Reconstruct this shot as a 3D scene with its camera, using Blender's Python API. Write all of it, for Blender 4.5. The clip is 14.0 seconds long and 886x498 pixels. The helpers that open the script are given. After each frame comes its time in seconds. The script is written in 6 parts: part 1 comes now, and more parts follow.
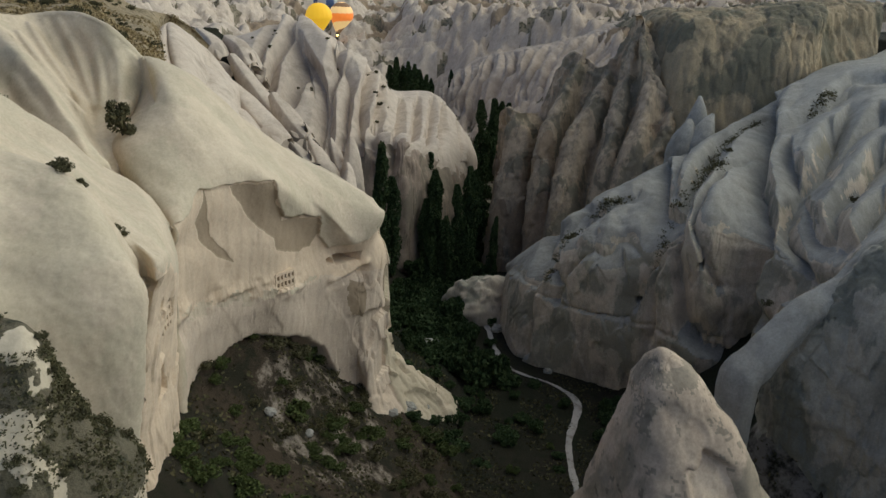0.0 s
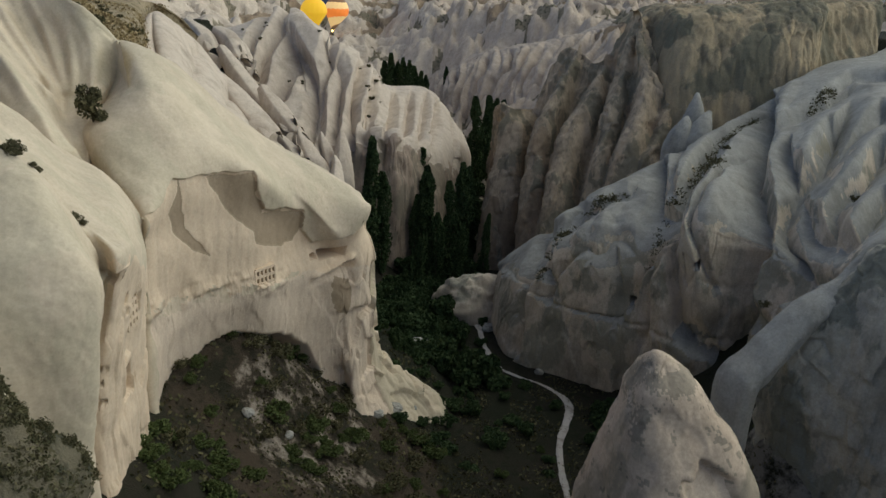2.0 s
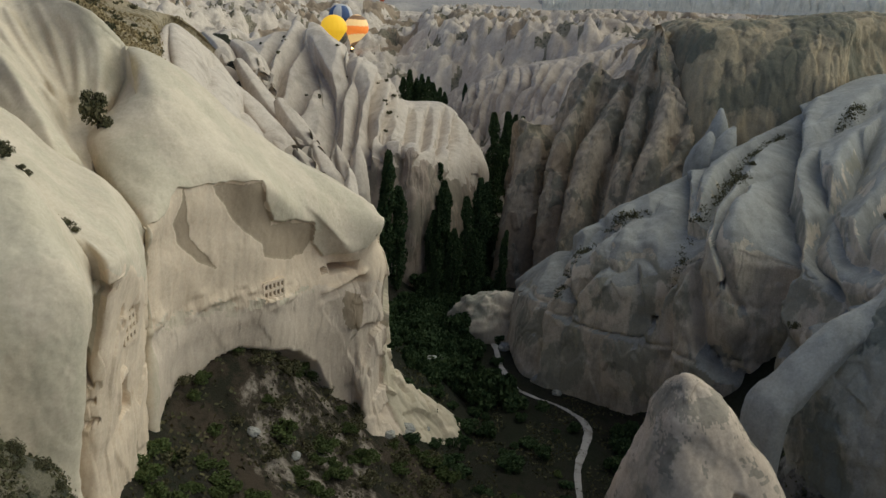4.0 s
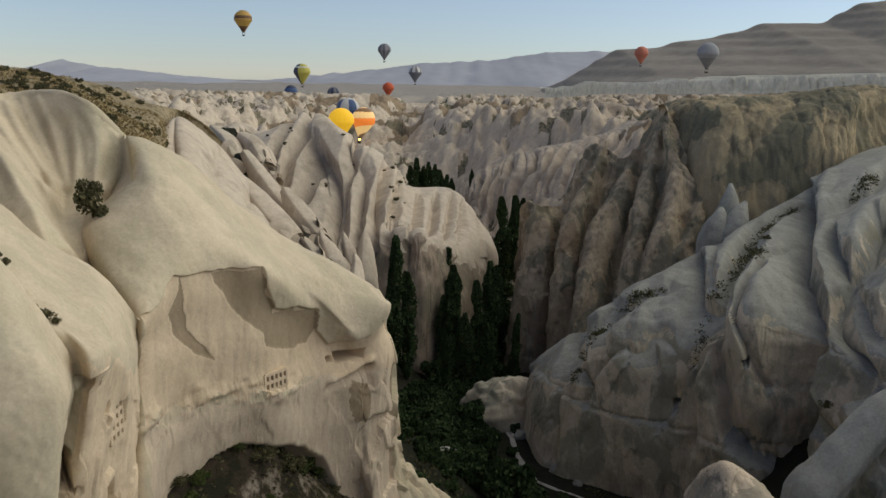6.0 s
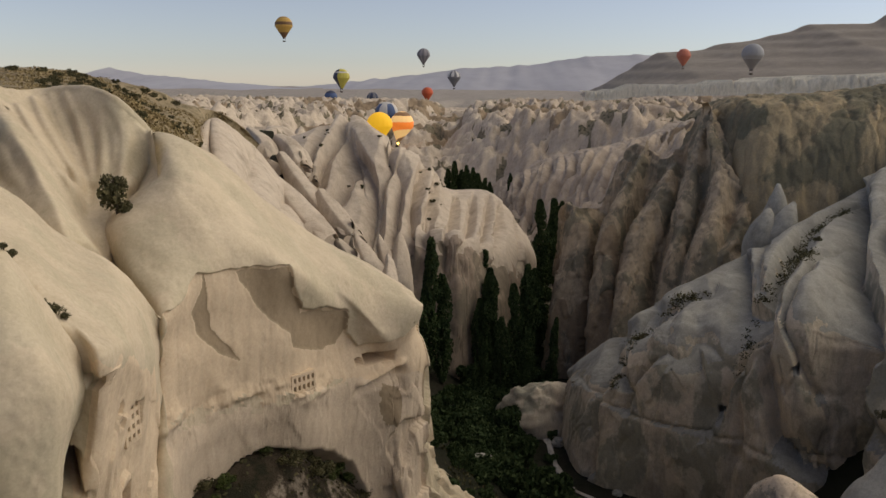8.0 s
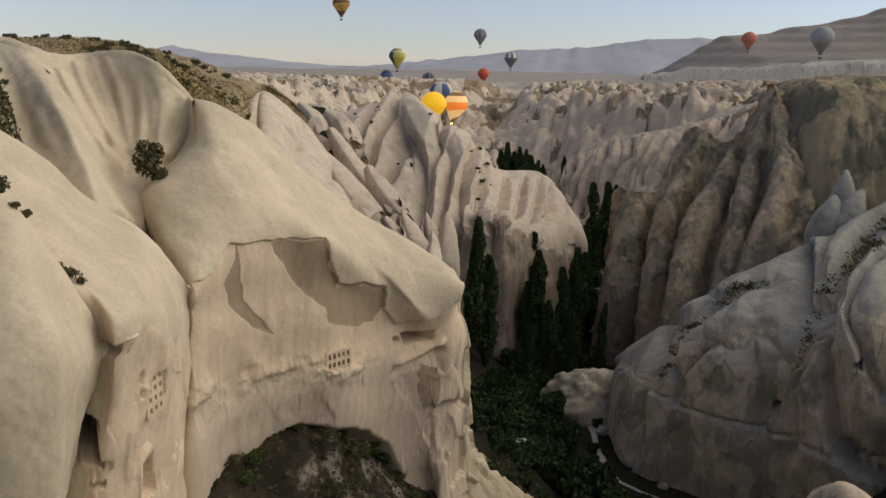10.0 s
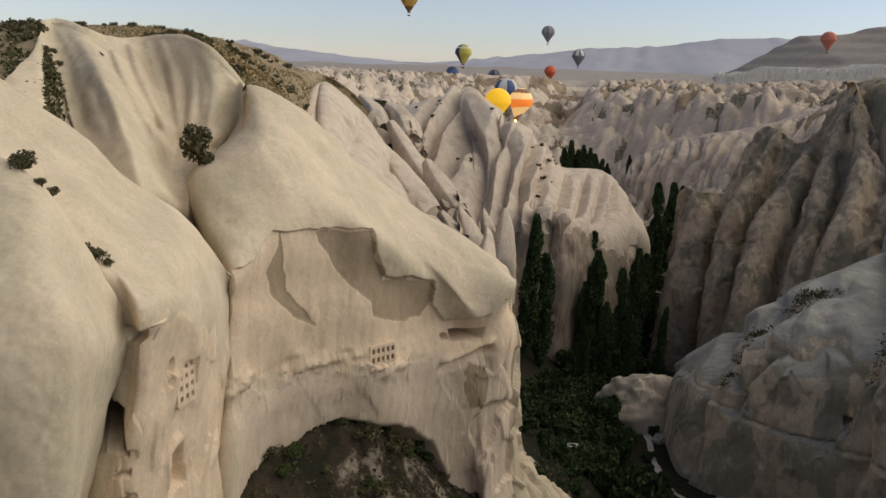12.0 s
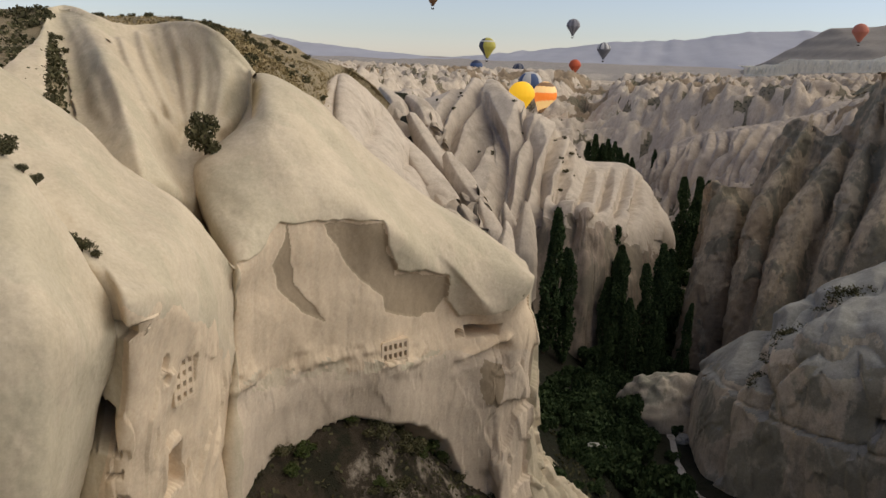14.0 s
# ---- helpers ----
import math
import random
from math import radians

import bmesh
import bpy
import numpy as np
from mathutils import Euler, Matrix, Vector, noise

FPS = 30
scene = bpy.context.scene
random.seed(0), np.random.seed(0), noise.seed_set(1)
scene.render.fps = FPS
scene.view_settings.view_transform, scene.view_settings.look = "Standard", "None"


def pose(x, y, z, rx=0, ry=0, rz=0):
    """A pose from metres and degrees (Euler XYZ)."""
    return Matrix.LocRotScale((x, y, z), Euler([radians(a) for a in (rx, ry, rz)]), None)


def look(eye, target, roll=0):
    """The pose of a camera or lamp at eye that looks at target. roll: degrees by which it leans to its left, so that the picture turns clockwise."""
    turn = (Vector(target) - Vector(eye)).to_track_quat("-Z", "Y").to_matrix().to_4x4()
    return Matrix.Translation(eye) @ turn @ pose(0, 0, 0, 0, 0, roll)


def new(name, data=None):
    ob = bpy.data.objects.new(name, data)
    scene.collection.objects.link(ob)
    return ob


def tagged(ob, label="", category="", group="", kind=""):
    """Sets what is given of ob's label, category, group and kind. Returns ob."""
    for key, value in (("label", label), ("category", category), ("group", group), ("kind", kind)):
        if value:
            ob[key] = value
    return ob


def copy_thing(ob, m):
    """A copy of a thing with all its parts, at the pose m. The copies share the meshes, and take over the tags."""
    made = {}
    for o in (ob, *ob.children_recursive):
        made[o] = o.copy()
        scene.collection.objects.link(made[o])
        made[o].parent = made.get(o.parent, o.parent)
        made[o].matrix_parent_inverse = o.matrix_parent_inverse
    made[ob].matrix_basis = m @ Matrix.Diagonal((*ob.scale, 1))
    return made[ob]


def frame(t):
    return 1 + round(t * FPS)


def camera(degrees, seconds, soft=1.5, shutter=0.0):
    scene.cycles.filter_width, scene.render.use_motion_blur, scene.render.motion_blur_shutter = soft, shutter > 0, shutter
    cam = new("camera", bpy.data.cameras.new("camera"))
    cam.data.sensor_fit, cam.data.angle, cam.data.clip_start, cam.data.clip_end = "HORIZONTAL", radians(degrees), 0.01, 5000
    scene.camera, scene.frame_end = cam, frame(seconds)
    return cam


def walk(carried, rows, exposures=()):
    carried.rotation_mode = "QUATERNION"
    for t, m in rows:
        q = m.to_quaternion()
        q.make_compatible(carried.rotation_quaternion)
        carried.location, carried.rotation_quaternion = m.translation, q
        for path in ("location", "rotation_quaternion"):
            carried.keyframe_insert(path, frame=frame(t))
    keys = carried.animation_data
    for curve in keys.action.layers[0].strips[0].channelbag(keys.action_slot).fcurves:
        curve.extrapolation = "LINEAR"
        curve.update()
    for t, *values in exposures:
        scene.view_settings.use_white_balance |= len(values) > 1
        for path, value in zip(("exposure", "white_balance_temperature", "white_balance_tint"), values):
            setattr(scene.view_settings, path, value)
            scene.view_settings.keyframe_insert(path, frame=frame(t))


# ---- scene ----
cam = camera(58.4, 14.0)
# seconds, place, yaw, pitch, roll
ROWS = [
    (0, 0.000, 1.424, 67.817, -0.429, -19.588, 2.066),
    (0.5, 0.246, 2.214, 67.465, -0.800, -20.007, 2.169),
    (1, 0.496, 3.040, 67.121, -1.151, -20.088, 2.529),
    (1.5, 0.739, 3.836, 66.750, -0.934, -19.685, 2.566),
    (2, 0.891, 4.594, 66.399, -0.823, -19.673, 2.759),
    (4.5, 1.311, 8.373, 64.633, 1.249, -17.673, 2.357),
    (5, 1.398, 9.167, 64.261, 1.798, -16.927, 1.626),
    (5.5, 1.405, 9.873, 63.958, 1.343, -16.192, 1.764),
    (6, 1.468, 10.586, 63.703, 1.609, -12.197, 0.966),
    (6.5, 1.562, 11.143, 63.394, 2.091, -8.613, 0.778),
    (7, 1.722, 11.887, 63.029, 3.389, -9.720, 0.281),
    (7.5, 1.832, 12.636, 62.757, 3.308, -11.387, 0.358),
    (8, 1.976, 13.408, 62.444, 4.494, -11.861, 0.520),
    (8.5, 2.075, 14.134, 62.144, 5.749, -12.144, 0.605),
    (11, 3.054, 17.661, 60.895, 10.130, -13.556, 1.715),
    (11.5, 3.155, 18.321, 60.688, 11.366, -13.454, 1.851),
    (12, 3.256, 19.024, 60.467, 12.855, -13.514, 1.995),
    (12.5, 3.318, 19.618, 60.299, 14.080, -13.316, 1.754),
    (13, 3.402, 20.284, 60.122, 15.052, -13.621, 1.577),
    (13.5, 3.403, 20.900, 59.975, 15.381, -13.760, 1.711),
    (14, 3.478, 21.610, 59.793, 14.598, -13.958, 1.845),
]
EXPOSURES = [(0.0, 0.26, 6400, -3), (4.5, 0.31, 6400, -5), (5.5, 0.36, 6450, -5), (6.0, 0.18, 6900, -2), (6.5, -0.05, 7700, 4), (7.0, 0.05, 7800, 6), (8.5, 0.15, 7500, 6), (11.0, 0.28, 7200, 5), (14.0, 0.33, 7200, 5)]
walk(cam, [(t, pose(x, y, z, 90 + pitch, 0, yaw) @ pose(0, 0, 0, 0, 0, roll)) for t, x, y, z, yaw, pitch, roll in ROWS], EXPOSURES)

# ---------------------------------------------------------------- light
SUN_AZ, SUN_EL = 75.0, 23.0
world = bpy.data.worlds.new("dawn_sky")
scene.world = world
world.use_nodes = True
wt = world.node_tree
sky = wt.nodes.new("ShaderNodeTexSky")
sky.sky_type = "NISHITA"
sky.sun_disc = False
sky.sun_elevation, sky.sun_rotation = radians(SUN_EL), radians(SUN_AZ)
sky.air_density, sky.dust_density, sky.ozone_density, sky.altitude = 1.0, 0.1, 6.0, 1000
soften = wt.nodes.new("ShaderNodeHueSaturation")
soften.inputs["Saturation"].default_value = 0.68
wt.links.new(sky.outputs[0], soften.inputs["Color"])
lilac = wt.nodes.new("ShaderNodeMix")
lilac.data_type, lilac.blend_type = "RGBA", "MULTIPLY"
lilac.inputs[0].default_value, lilac.inputs[7].default_value = 1.0, (1.04, 0.95, 1.03, 1.0)
wt.links.new(soften.outputs[0], lilac.inputs[6])
wt.links.new(lilac.outputs[2], wt.nodes["Background"].inputs[0])
wt.nodes["Background"].inputs[1].default_value = 0.105
sun_data = bpy.data.lights.new("sun", "SUN")
sun_data.energy, sun_data.angle, sun_data.color = 3.05, radians(120), (1.0, 0.9, 0.78)
sun = new("sun", sun_data)
sun.matrix_world = look((0, 0, 200), (-math.sin(radians(SUN_AZ)) * 100, -math.cos(radians(SUN_AZ)) * 100, 200 - 100 * math.tan(radians(SUN_EL))))


# ---------------------------------------------------------------- noise and meshes
def _hash(ix, iy, iz, seed):
    h = (ix * 374761393 + iy * 668265263 + iz * 2147483647 + seed * 1274126177) & 0xFFFFFFFF
    h = ((h ^ (h >> 13)) * 1274126177) & 0xFFFFFFFF
    h = ((h ^ (h >> 15)) * 2246822519) & 0xFFFFFFFF
    return ((h ^ (h >> 16)) & 0xFFFF) / 65535.0


def vnoise(x, y, z, seed=0):
    """Smooth value noise, -1 to 1."""
    fx, fy, fz = np.floor(x), np.floor(y), np.floor(z)
    ix, iy, iz = fx.astype(np.int64), fy.astype(np.int64), fz.astype(np.int64)
    u, v, w = x - fx, y - fy, z - fz
    u, v, w = (q * q * q * (q * (q * 6 - 15) + 10) for q in (u, v, w))
    total = 0
    for a in (0, 1):
        for b in (0, 1):
            for c in (0, 1):
                total = total + (u if a else 1 - u) * (v if b else 1 - v) * (w if c else 1 - w) * _hash(ix + a, iy + b, iz + c, seed)
    return total * 2 - 1


def fbm(x, y, z, octaves=4, seed=0, gain=0.5):
    total, amp, norm = 0, 1.0, 0.0
    for o in range(octaves):
        total = total + amp * vnoise(x + 17.3 * o, y - 9.1 * o, z + 3.7 * o, seed + o)
        norm += amp
        amp *= gain
        x, y, z = x * 2.03, y * 2.03, z * 2.03
    return total / norm


def smooth(a, b, x):
    t = np.clip((x - a) / (b - a), 0, 1)
    return t * t * (3 - 2 * t)


def grid_mesh(name, pts, materials=(), wrap=False, pick=None):
    """A mesh from a grid of points (rows, columns, 3)."""
    m, n = pts.shape[:2]
    me = bpy.data.meshes.new(name)
    idx = np.arange(m * n).reshape(m, n)
    if wrap:
        idx = np.concatenate([idx, idx[:1]], 0)
    quads = np.stack([idx[:-1, :-1], idx[:-1, 1:], idx[1:, 1:], idx[1:, :-1]], -1).reshape(-1, 4)
    me.vertices.add(m * n)
    me.vertices.foreach_set("co", pts.reshape(-1).astype(np.float32))
    me.loops.add(quads.size)
    me.loops.foreach_set("vertex_index", quads.reshape(-1).astype(np.int32))
    me.polygons.add(len(quads))
    me.polygons.foreach_set("loop_start", np.arange(0, quads.size, 4, dtype=np.int32))
    me.polygons.foreach_set("use_smooth", np.ones(len(quads), dtype=bool))
    for mt in materials:
        me.materials.append(mt)
    if pick is not None:
        me.polygons.foreach_set("material_index", pick.reshape(-1)[quads[:, 0]].astype(np.int32))
    me.update(calc_edges=True)
    return me


def quads_mesh(name, verts, material, smooth_faces=False):
    """A mesh of loose quads (count, 4, 3)."""
    n = len(verts)
    me = bpy.data.meshes.new(name)
    me.vertices.add(4 * n)
    me.vertices.foreach_set("co", np.asarray(verts, dtype=np.float32).reshape(-1))
    me.loops.add(4 * n)
    me.loops.foreach_set("vertex_index", np.arange(4 * n, dtype=np.int32))
    me.polygons.add(n)
    me.polygons.foreach_set("loop_start", np.arange(0, 4 * n, 4, dtype=np.int32))
    me.update(calc_edges=True)
    me.materials.append(material)
    return me


def part(name, data, parent=None, label=""):
    ob = new(name, data)
    if parent is not None:
        ob.parent = parent
    return tagged(ob, label)


def bm_mesh(name, bm, material, smooth_faces=True):
    me = bpy.data.meshes.new(name)
    bm.to_mesh(me)
    bm.free()
    me.materials.append(material)
    me.polygons.foreach_set("use_smooth", [smooth_faces] * len(me.polygons))
    return me


def net_row(*v):
    return [v[i:i + 3] for i in range(0, len(v), 3)]


def spline(a, count):
    """Catmull-Rom along the first axis, count samples. Returns samples and the parameter."""
    n = len(a)
    s = np.linspace(0, n - 1, count)
    i = np.minimum(s.astype(int), n - 2)
    t = (s - i).reshape((-1,) + (1,) * (a.ndim - 1))
    p1, p2 = a[i], a[i + 1]
    p0 = np.where((i == 0).reshape(t.shape), 2 * p1 - p2, a[np.maximum(i - 1, 0)])
    p3 = np.where((i == n - 2).reshape(t.shape), 2 * p2 - p1, a[np.minimum(i + 2, n - 1)])
    out = 0.5 * (2 * p1 + (p2 - p0) * t + (2 * p0 - 5 * p1 + 4 * p2 - p3) * t * t + (3 * p1 - p0 - 3 * p2 + p3) * t ** 3)
    return out, s


def rock(net, nu, nv, back=(-0.3, 1.0), deep=25.0, down=30.0, foot=-6.0, shape=None, near=1.0):
    """A rock body: a smooth skin over the stations of a net, closed behind its crest and sunk at its foot. shape(p, u, v) gives metres along the normal."""
    a = np.array(net, dtype=float)
    back = np.array([*back, 0.0])
    crest = a[:, :1]
    b2 = crest + back * deep + np.array([0, 0, -down])
    b1 = crest + back * deep * 0.4 + np.array([0, 0, -down * 0.12])
    low = a[:, -1:] * 1.0
    low[..., 2] += foot
    a = np.concatenate([b2, b1, a, low], 1)
    k = a.shape[1]
    g, su = spline(a, nu)
    g, sv = spline(np.swapaxes(g, 0, 1), nv)
    g = np.swapaxes(g, 0, 1)
    u, v = np.meshgrid(su, sv - 2, indexing="ij")
    if shape is not None:
        du, dv = np.gradient(g, axis=0), np.gradient(g, axis=1)
        nrm = np.cross(dv, du)
        nrm /= np.maximum(np.linalg.norm(nrm, axis=-1, keepdims=True), 1e-6)
        g = shape(g, nrm, u, v)
    return g


def rough(p, n, big=0.8, mid=0.25, fine=0.06, size=9.0, seed=0):
    x, y, z = p[..., 0], p[..., 1], p[..., 2]
    d = big * fbm(x / size, y / size, z / size, 3, seed) + mid * fbm(x / 2.2, y / 2.2, z / 2.8, 3, seed + 7) + fine * fbm(x / 0.5, y / 0.5, z / 0.6, 2, seed + 13)
    return p + n * d[..., None]


def flutes(u, warp, sharp=0.6):
    """Rounded ribs with narrow clefts: 1 on the rib, 0 in the cleft."""
    f = np.abs(np.sin(np.pi * (u + warp)))
    return f ** sharp


# ---------------------------------------------------------------- materials
def material(name, rough_value=0.9):
    m = bpy.data.materials.new(name)
    m.use_nodes = True
    nt = m.node_tree
    bsdf = nt.nodes["Principled BSDF"]
    bsdf.inputs["Roughness"].default_value = rough_value
    bsdf.inputs["Specular IOR Level"].default_value = 0.2
    return m, nt, bsdf


def node(nt, kind, **props):
    nd = nt.nodes.new(kind)
    for k, v in props.items():
        if k == "scale":
            nd.inputs["Scale"].default_value = v
        elif k == "detail":
            nd.inputs["Detail"].default_value = v
        elif k == "rough":
            nd.inputs["Roughness"].default_value = v
        elif k == "blend":
            nd.blend_type = v
    return nd


def ramp(nt, fac, stops):
    r = nt.nodes.new("ShaderNodeValToRGB")
    el = r.color_ramp.elements
    while len(el) < len(stops):
        el.new(0.5)
    for e, (p, c) in zip(el, stops):
        e.position, e.color = p, (*c, 1) if len(c) == 3 else c
    nt.links.new(fac, r.inputs[0])
    return r.outputs[0]


def mix(nt, fac, a, b, blend="MIX"):
    m = nt.nodes.new("ShaderNodeMix")
    m.data_type, m.blend_type = "RGBA", blend
    for sock, val in ((m.inputs[0], fac), (m.inputs[6], a), (m.inputs[7], b)):
        if isinstance(val, (int, float)):
            sock.default_value = val
        elif isinstance(val, tuple):
            sock.default_value = (*val, 1)
        else:
            nt.links.new(val, sock)
    return m.outputs[2]


def tuff(name, pale, dark, stain, streak=0.35, stain_at=0.55, relief=0.12, size=1.0, speckle=0.45, patchy=0.0):
    """Weathered volcanic tuff: pale base, broad patches, upright streaks, speckle and pits."""
    m, nt, bsdf = material(name, 0.95)
    co = nt.nodes.new("ShaderNodeTexCoord").outputs["Object"]

    def nz(scale, detail=6, sx=1.0, sz=1.0, rough_n=0.6, shift=0.0):
        mp = nt.nodes.new("ShaderNodeMapping")
        mp.inputs["Scale"].default_value = (sx, sx, sz)
        mp.inputs["Location"].default_value = (shift, shift * 0.7, shift * 0.3)
        nt.links.new(co, mp.inputs[0])
        t = node(nt, "ShaderNodeTexNoise", scale=scale / size, detail=detail, rough=rough_n)
        nt.links.new(mp.outputs[0], t.inputs["Vector"])
        return t.outputs["Fac"]

    broad, mid, fine = nz(0.07, 6, rough_n=0.7), nz(0.35, 9, rough_n=0.72), nz(4.0, 8, rough_n=0.75)
    blotch = nz(0.16, 8, 1.0, 0.6, 0.72, 31.0)
    c = mix(nt, ramp(nt, mid, [(0.38, (0, 0, 0)), (0.62, (1, 1, 1))]), pale, dark)
    st = ramp(nt, nz(0.7, 7, 1.0, 0.1, 0.7), [(0.48, (0, 0, 0)), (0.7, (streak,) * 3)])
    c = mix(nt, st, c, stain)
    c = mix(nt, ramp(nt, broad, [(stain_at, (0, 0, 0)), (stain_at + 0.12, (0.55,) * 3)]), c, stain)
    c = mix(nt, ramp(nt, blotch, [(0.54, (0, 0, 0)), (0.66, (0.45 * streak + 0.12,) * 3)]), c, tuple(0.6 * q for q in stain))
    if patchy:
        crust = nz(0.13, 7, 1.0, 0.55, 0.62, 57.0)
        c = mix(nt, ramp(nt, crust, [(0.50, (0, 0, 0)), (0.535, (patchy,) * 3)]), c, tuple(q * k for q, k in zip(stain, (1.0, 1.08, 1.05))))
        c = mix(nt, ramp(nt, nz(0.11, 7, 1.0, 0.7, 0.6, 83.0), [(0.55, (0, 0, 0)), (0.58, (0.6 * patchy,) * 3)]), c, tuple(min(1.0, 1.25 * q) for q in pale))
    c = mix(nt, speckle, c, ramp(nt, fine, [(0.32, (0.3,) * 3), (0.68, (0.68,) * 3)]), "OVERLAY")
    nt.links.new(c, bsdf.inputs["Base Color"])
    b = nt.nodes.new("ShaderNodeBump")
    b.inputs["Strength"].default_value, b.inputs["Distance"].default_value = 0.8, relief
    h = mix(nt, 0.35, mid, fine)
    nt.links.new(h, b.inputs["Height"])
    nt.links.new(b.outputs[0], bsdf.inputs["Normal"])
    return m


M_WHITE = tuff("white_tuff", (0.60, 0.51, 0.38), (0.52, 0.44, 0.32), (0.40, 0.345, 0.25), 0.12, 0.56, 0.06, 1.0, 0.3, patchy=0.28)
M_GREY = tuff("grey_tuff", (0.355, 0.35, 0.315), (0.295, 0.287, 0.255), (0.17, 0.162, 0.138), 0.4, 0.55)
M_RIDGE = tuff("cream_tuff", (0.60, 0.52, 0.42), (0.51, 0.43, 0.345), (0.30, 0.25, 0.195))
M_PINK = tuff("pink_tuff", (0.55, 0.465, 0.37), (0.46, 0.38, 0.30), (0.30, 0.24, 0.185))
M_LICHEN = tuff("dark_lichen_tuff", (0.33, 0.28, 0.21), (0.25, 0.212, 0.16), (0.14, 0.12, 0.09), 0.3, 0.5, patchy=0.6)
M_CREAM_BREAK = tuff("fresh_broken_tuff", (0.66, 0.56, 0.43), (0.5, 0.4, 0.3), (0.25, 0.2, 0.15), 0.4, 0.5)
M_CONE = tuff("lichen_tuff", (0.52, 0.42, 0.315), (0.42, 0.335, 0.25), (0.20, 0.172, 0.13), 0.4, 0.48, patchy=0.6)
M_CLIFF = tuff("ochre_brown_tuff", (0.40, 0.315, 0.195), (0.28, 0.235, 0.155), (0.13, 0.118, 0.088), 0.9, 0.47, 0.3, 1.6, patchy=0.75)
M_DARK = tuff("brown_tuff", (0.48, 0.385, 0.27), (0.375, 0.30, 0.21), (0.16, 0.14, 0.105), 0.8, 0.5, 0.25, 0.7, 0.55, patchy=0.7)


M_TAN = tuff("fresh_tan_tuff", (0.37, 0.29, 0.20), (0.34, 0.265, 0.18), (0.29, 0.225, 0.155), 0.2, 0.6, 0.1, 1.0, 0.3)
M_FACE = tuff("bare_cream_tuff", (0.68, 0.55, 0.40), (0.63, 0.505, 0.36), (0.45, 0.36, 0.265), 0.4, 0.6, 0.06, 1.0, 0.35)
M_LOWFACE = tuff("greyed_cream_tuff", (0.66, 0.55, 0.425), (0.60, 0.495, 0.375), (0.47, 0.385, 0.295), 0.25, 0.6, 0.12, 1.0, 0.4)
M_BROWNED = tuff("stained_grey_tuff", (0.56, 0.485, 0.38), (0.475, 0.41, 0.315), (0.235, 0.215, 0.175), 0.6, 0.52, 0.12, patchy=0.75)
M_ROSE = tuff("rosy_brown_tuff", (0.40, 0.32, 0.25), (0.33, 0.26, 0.20), (0.20, 0.165, 0.125), 0.6, 0.5, 0.2, patchy=0.6)
M_OCHRE = tuff("ochre_tuff", (0.34, 0.26, 0.175), (0.27, 0.205, 0.14), (0.16, 0.125, 0.09), 0.5)
M_ORANGE = tuff("stained_tuff", (0.38, 0.355, 0.29), (0.31, 0.29, 0.235), (0.15, 0.145, 0.12), 0.6, 0.5, 0.2, patchy=0.8)
M_MESA = tuff("mesa_rock", (0.25, 0.225, 0.20), (0.20, 0.18, 0.16), (0.15, 0.135, 0.12), 0.2, 0.55, 0.5, 12.0, 0.4)
M_BAND = tuff("pale_band", (0.78, 0.72, 0.59), (0.64, 0.59, 0.47), (0.36, 0.34, 0.26), 0.5)
# pale blue-grey of distance haze is put into the mountains' base colour
M_MOUNT = tuff("hazed_mountain", (0.38, 0.39, 0.44), (0.35, 0.36, 0.41), (0.32, 0.33, 0.38), 0.0, 0.6, 0.1, 60.0, 0.1)


def soil(name, a, b, c, patch=None):
    m, nt, bsdf = material(name, 1.0)
    co = nt.nodes.new("ShaderNodeTexCoord").outputs["Object"]
    out = []
    for s, d in ((0.05, 6), (0.6, 8), (6.0, 6)):
        t = node(nt, "ShaderNodeTexNoise", scale=s, detail=d, rough=0.65)
        nt.links.new(co, t.inputs["Vector"])
        out.append(t.outputs["Fac"])
    col = mix(nt, ramp(nt, out[0], [(0.4, (0, 0, 0)), (0.6, (1, 1, 1))]), a, b)
    col = mix(nt, ramp(nt, out[1], [(0.5, (0, 0, 0)), (0.62, (1, 1, 1))]), col, c)
    for spot, reach, tone, level in patch or ():
        far = nt.nodes.new("ShaderNodeVectorMath")
        far.operation = "DISTANCE"
        far.inputs[1].default_value = spot
        nt.links.new(co, far.inputs[0])
        spread = nt.nodes.new("ShaderNodeMath")
        spread.operation, spread.use_clamp = "MULTIPLY_ADD", True
        nt.links.new(far.outputs["Value"], spread.inputs[0])
        spread.inputs[1].default_value, spread.inputs[2].default_value = -1.0 / reach, 1.0
        t = node(nt, "ShaderNodeTexNoise", scale=0.3, detail=9, rough=0.72)
        nt.links.new(co, t.inputs["Vector"])
        fall = ramp(nt, mix(nt, ramp(nt, spread.outputs[0], [(0.0, (0,) * 3), (0.35, (1,) * 3)]), (0, 0, 0), t.outputs["Fac"]), [(level, (0, 0, 0)), (level + 0.12, (0.9,) * 3)])
        col = mix(nt, fall, col, tone)
    nt.links.new(col, bsdf.inputs["Base Color"])
    bp = nt.nodes.new("ShaderNodeBump")
    bp.inputs["Strength"].default_value, bp.inputs["Distance"].default_value = 0.8, 0.3
    nt.links.new(out[2], bp.inputs["Height"])
    nt.links.new(bp.outputs[0], bsdf.inputs["Normal"])
    return m


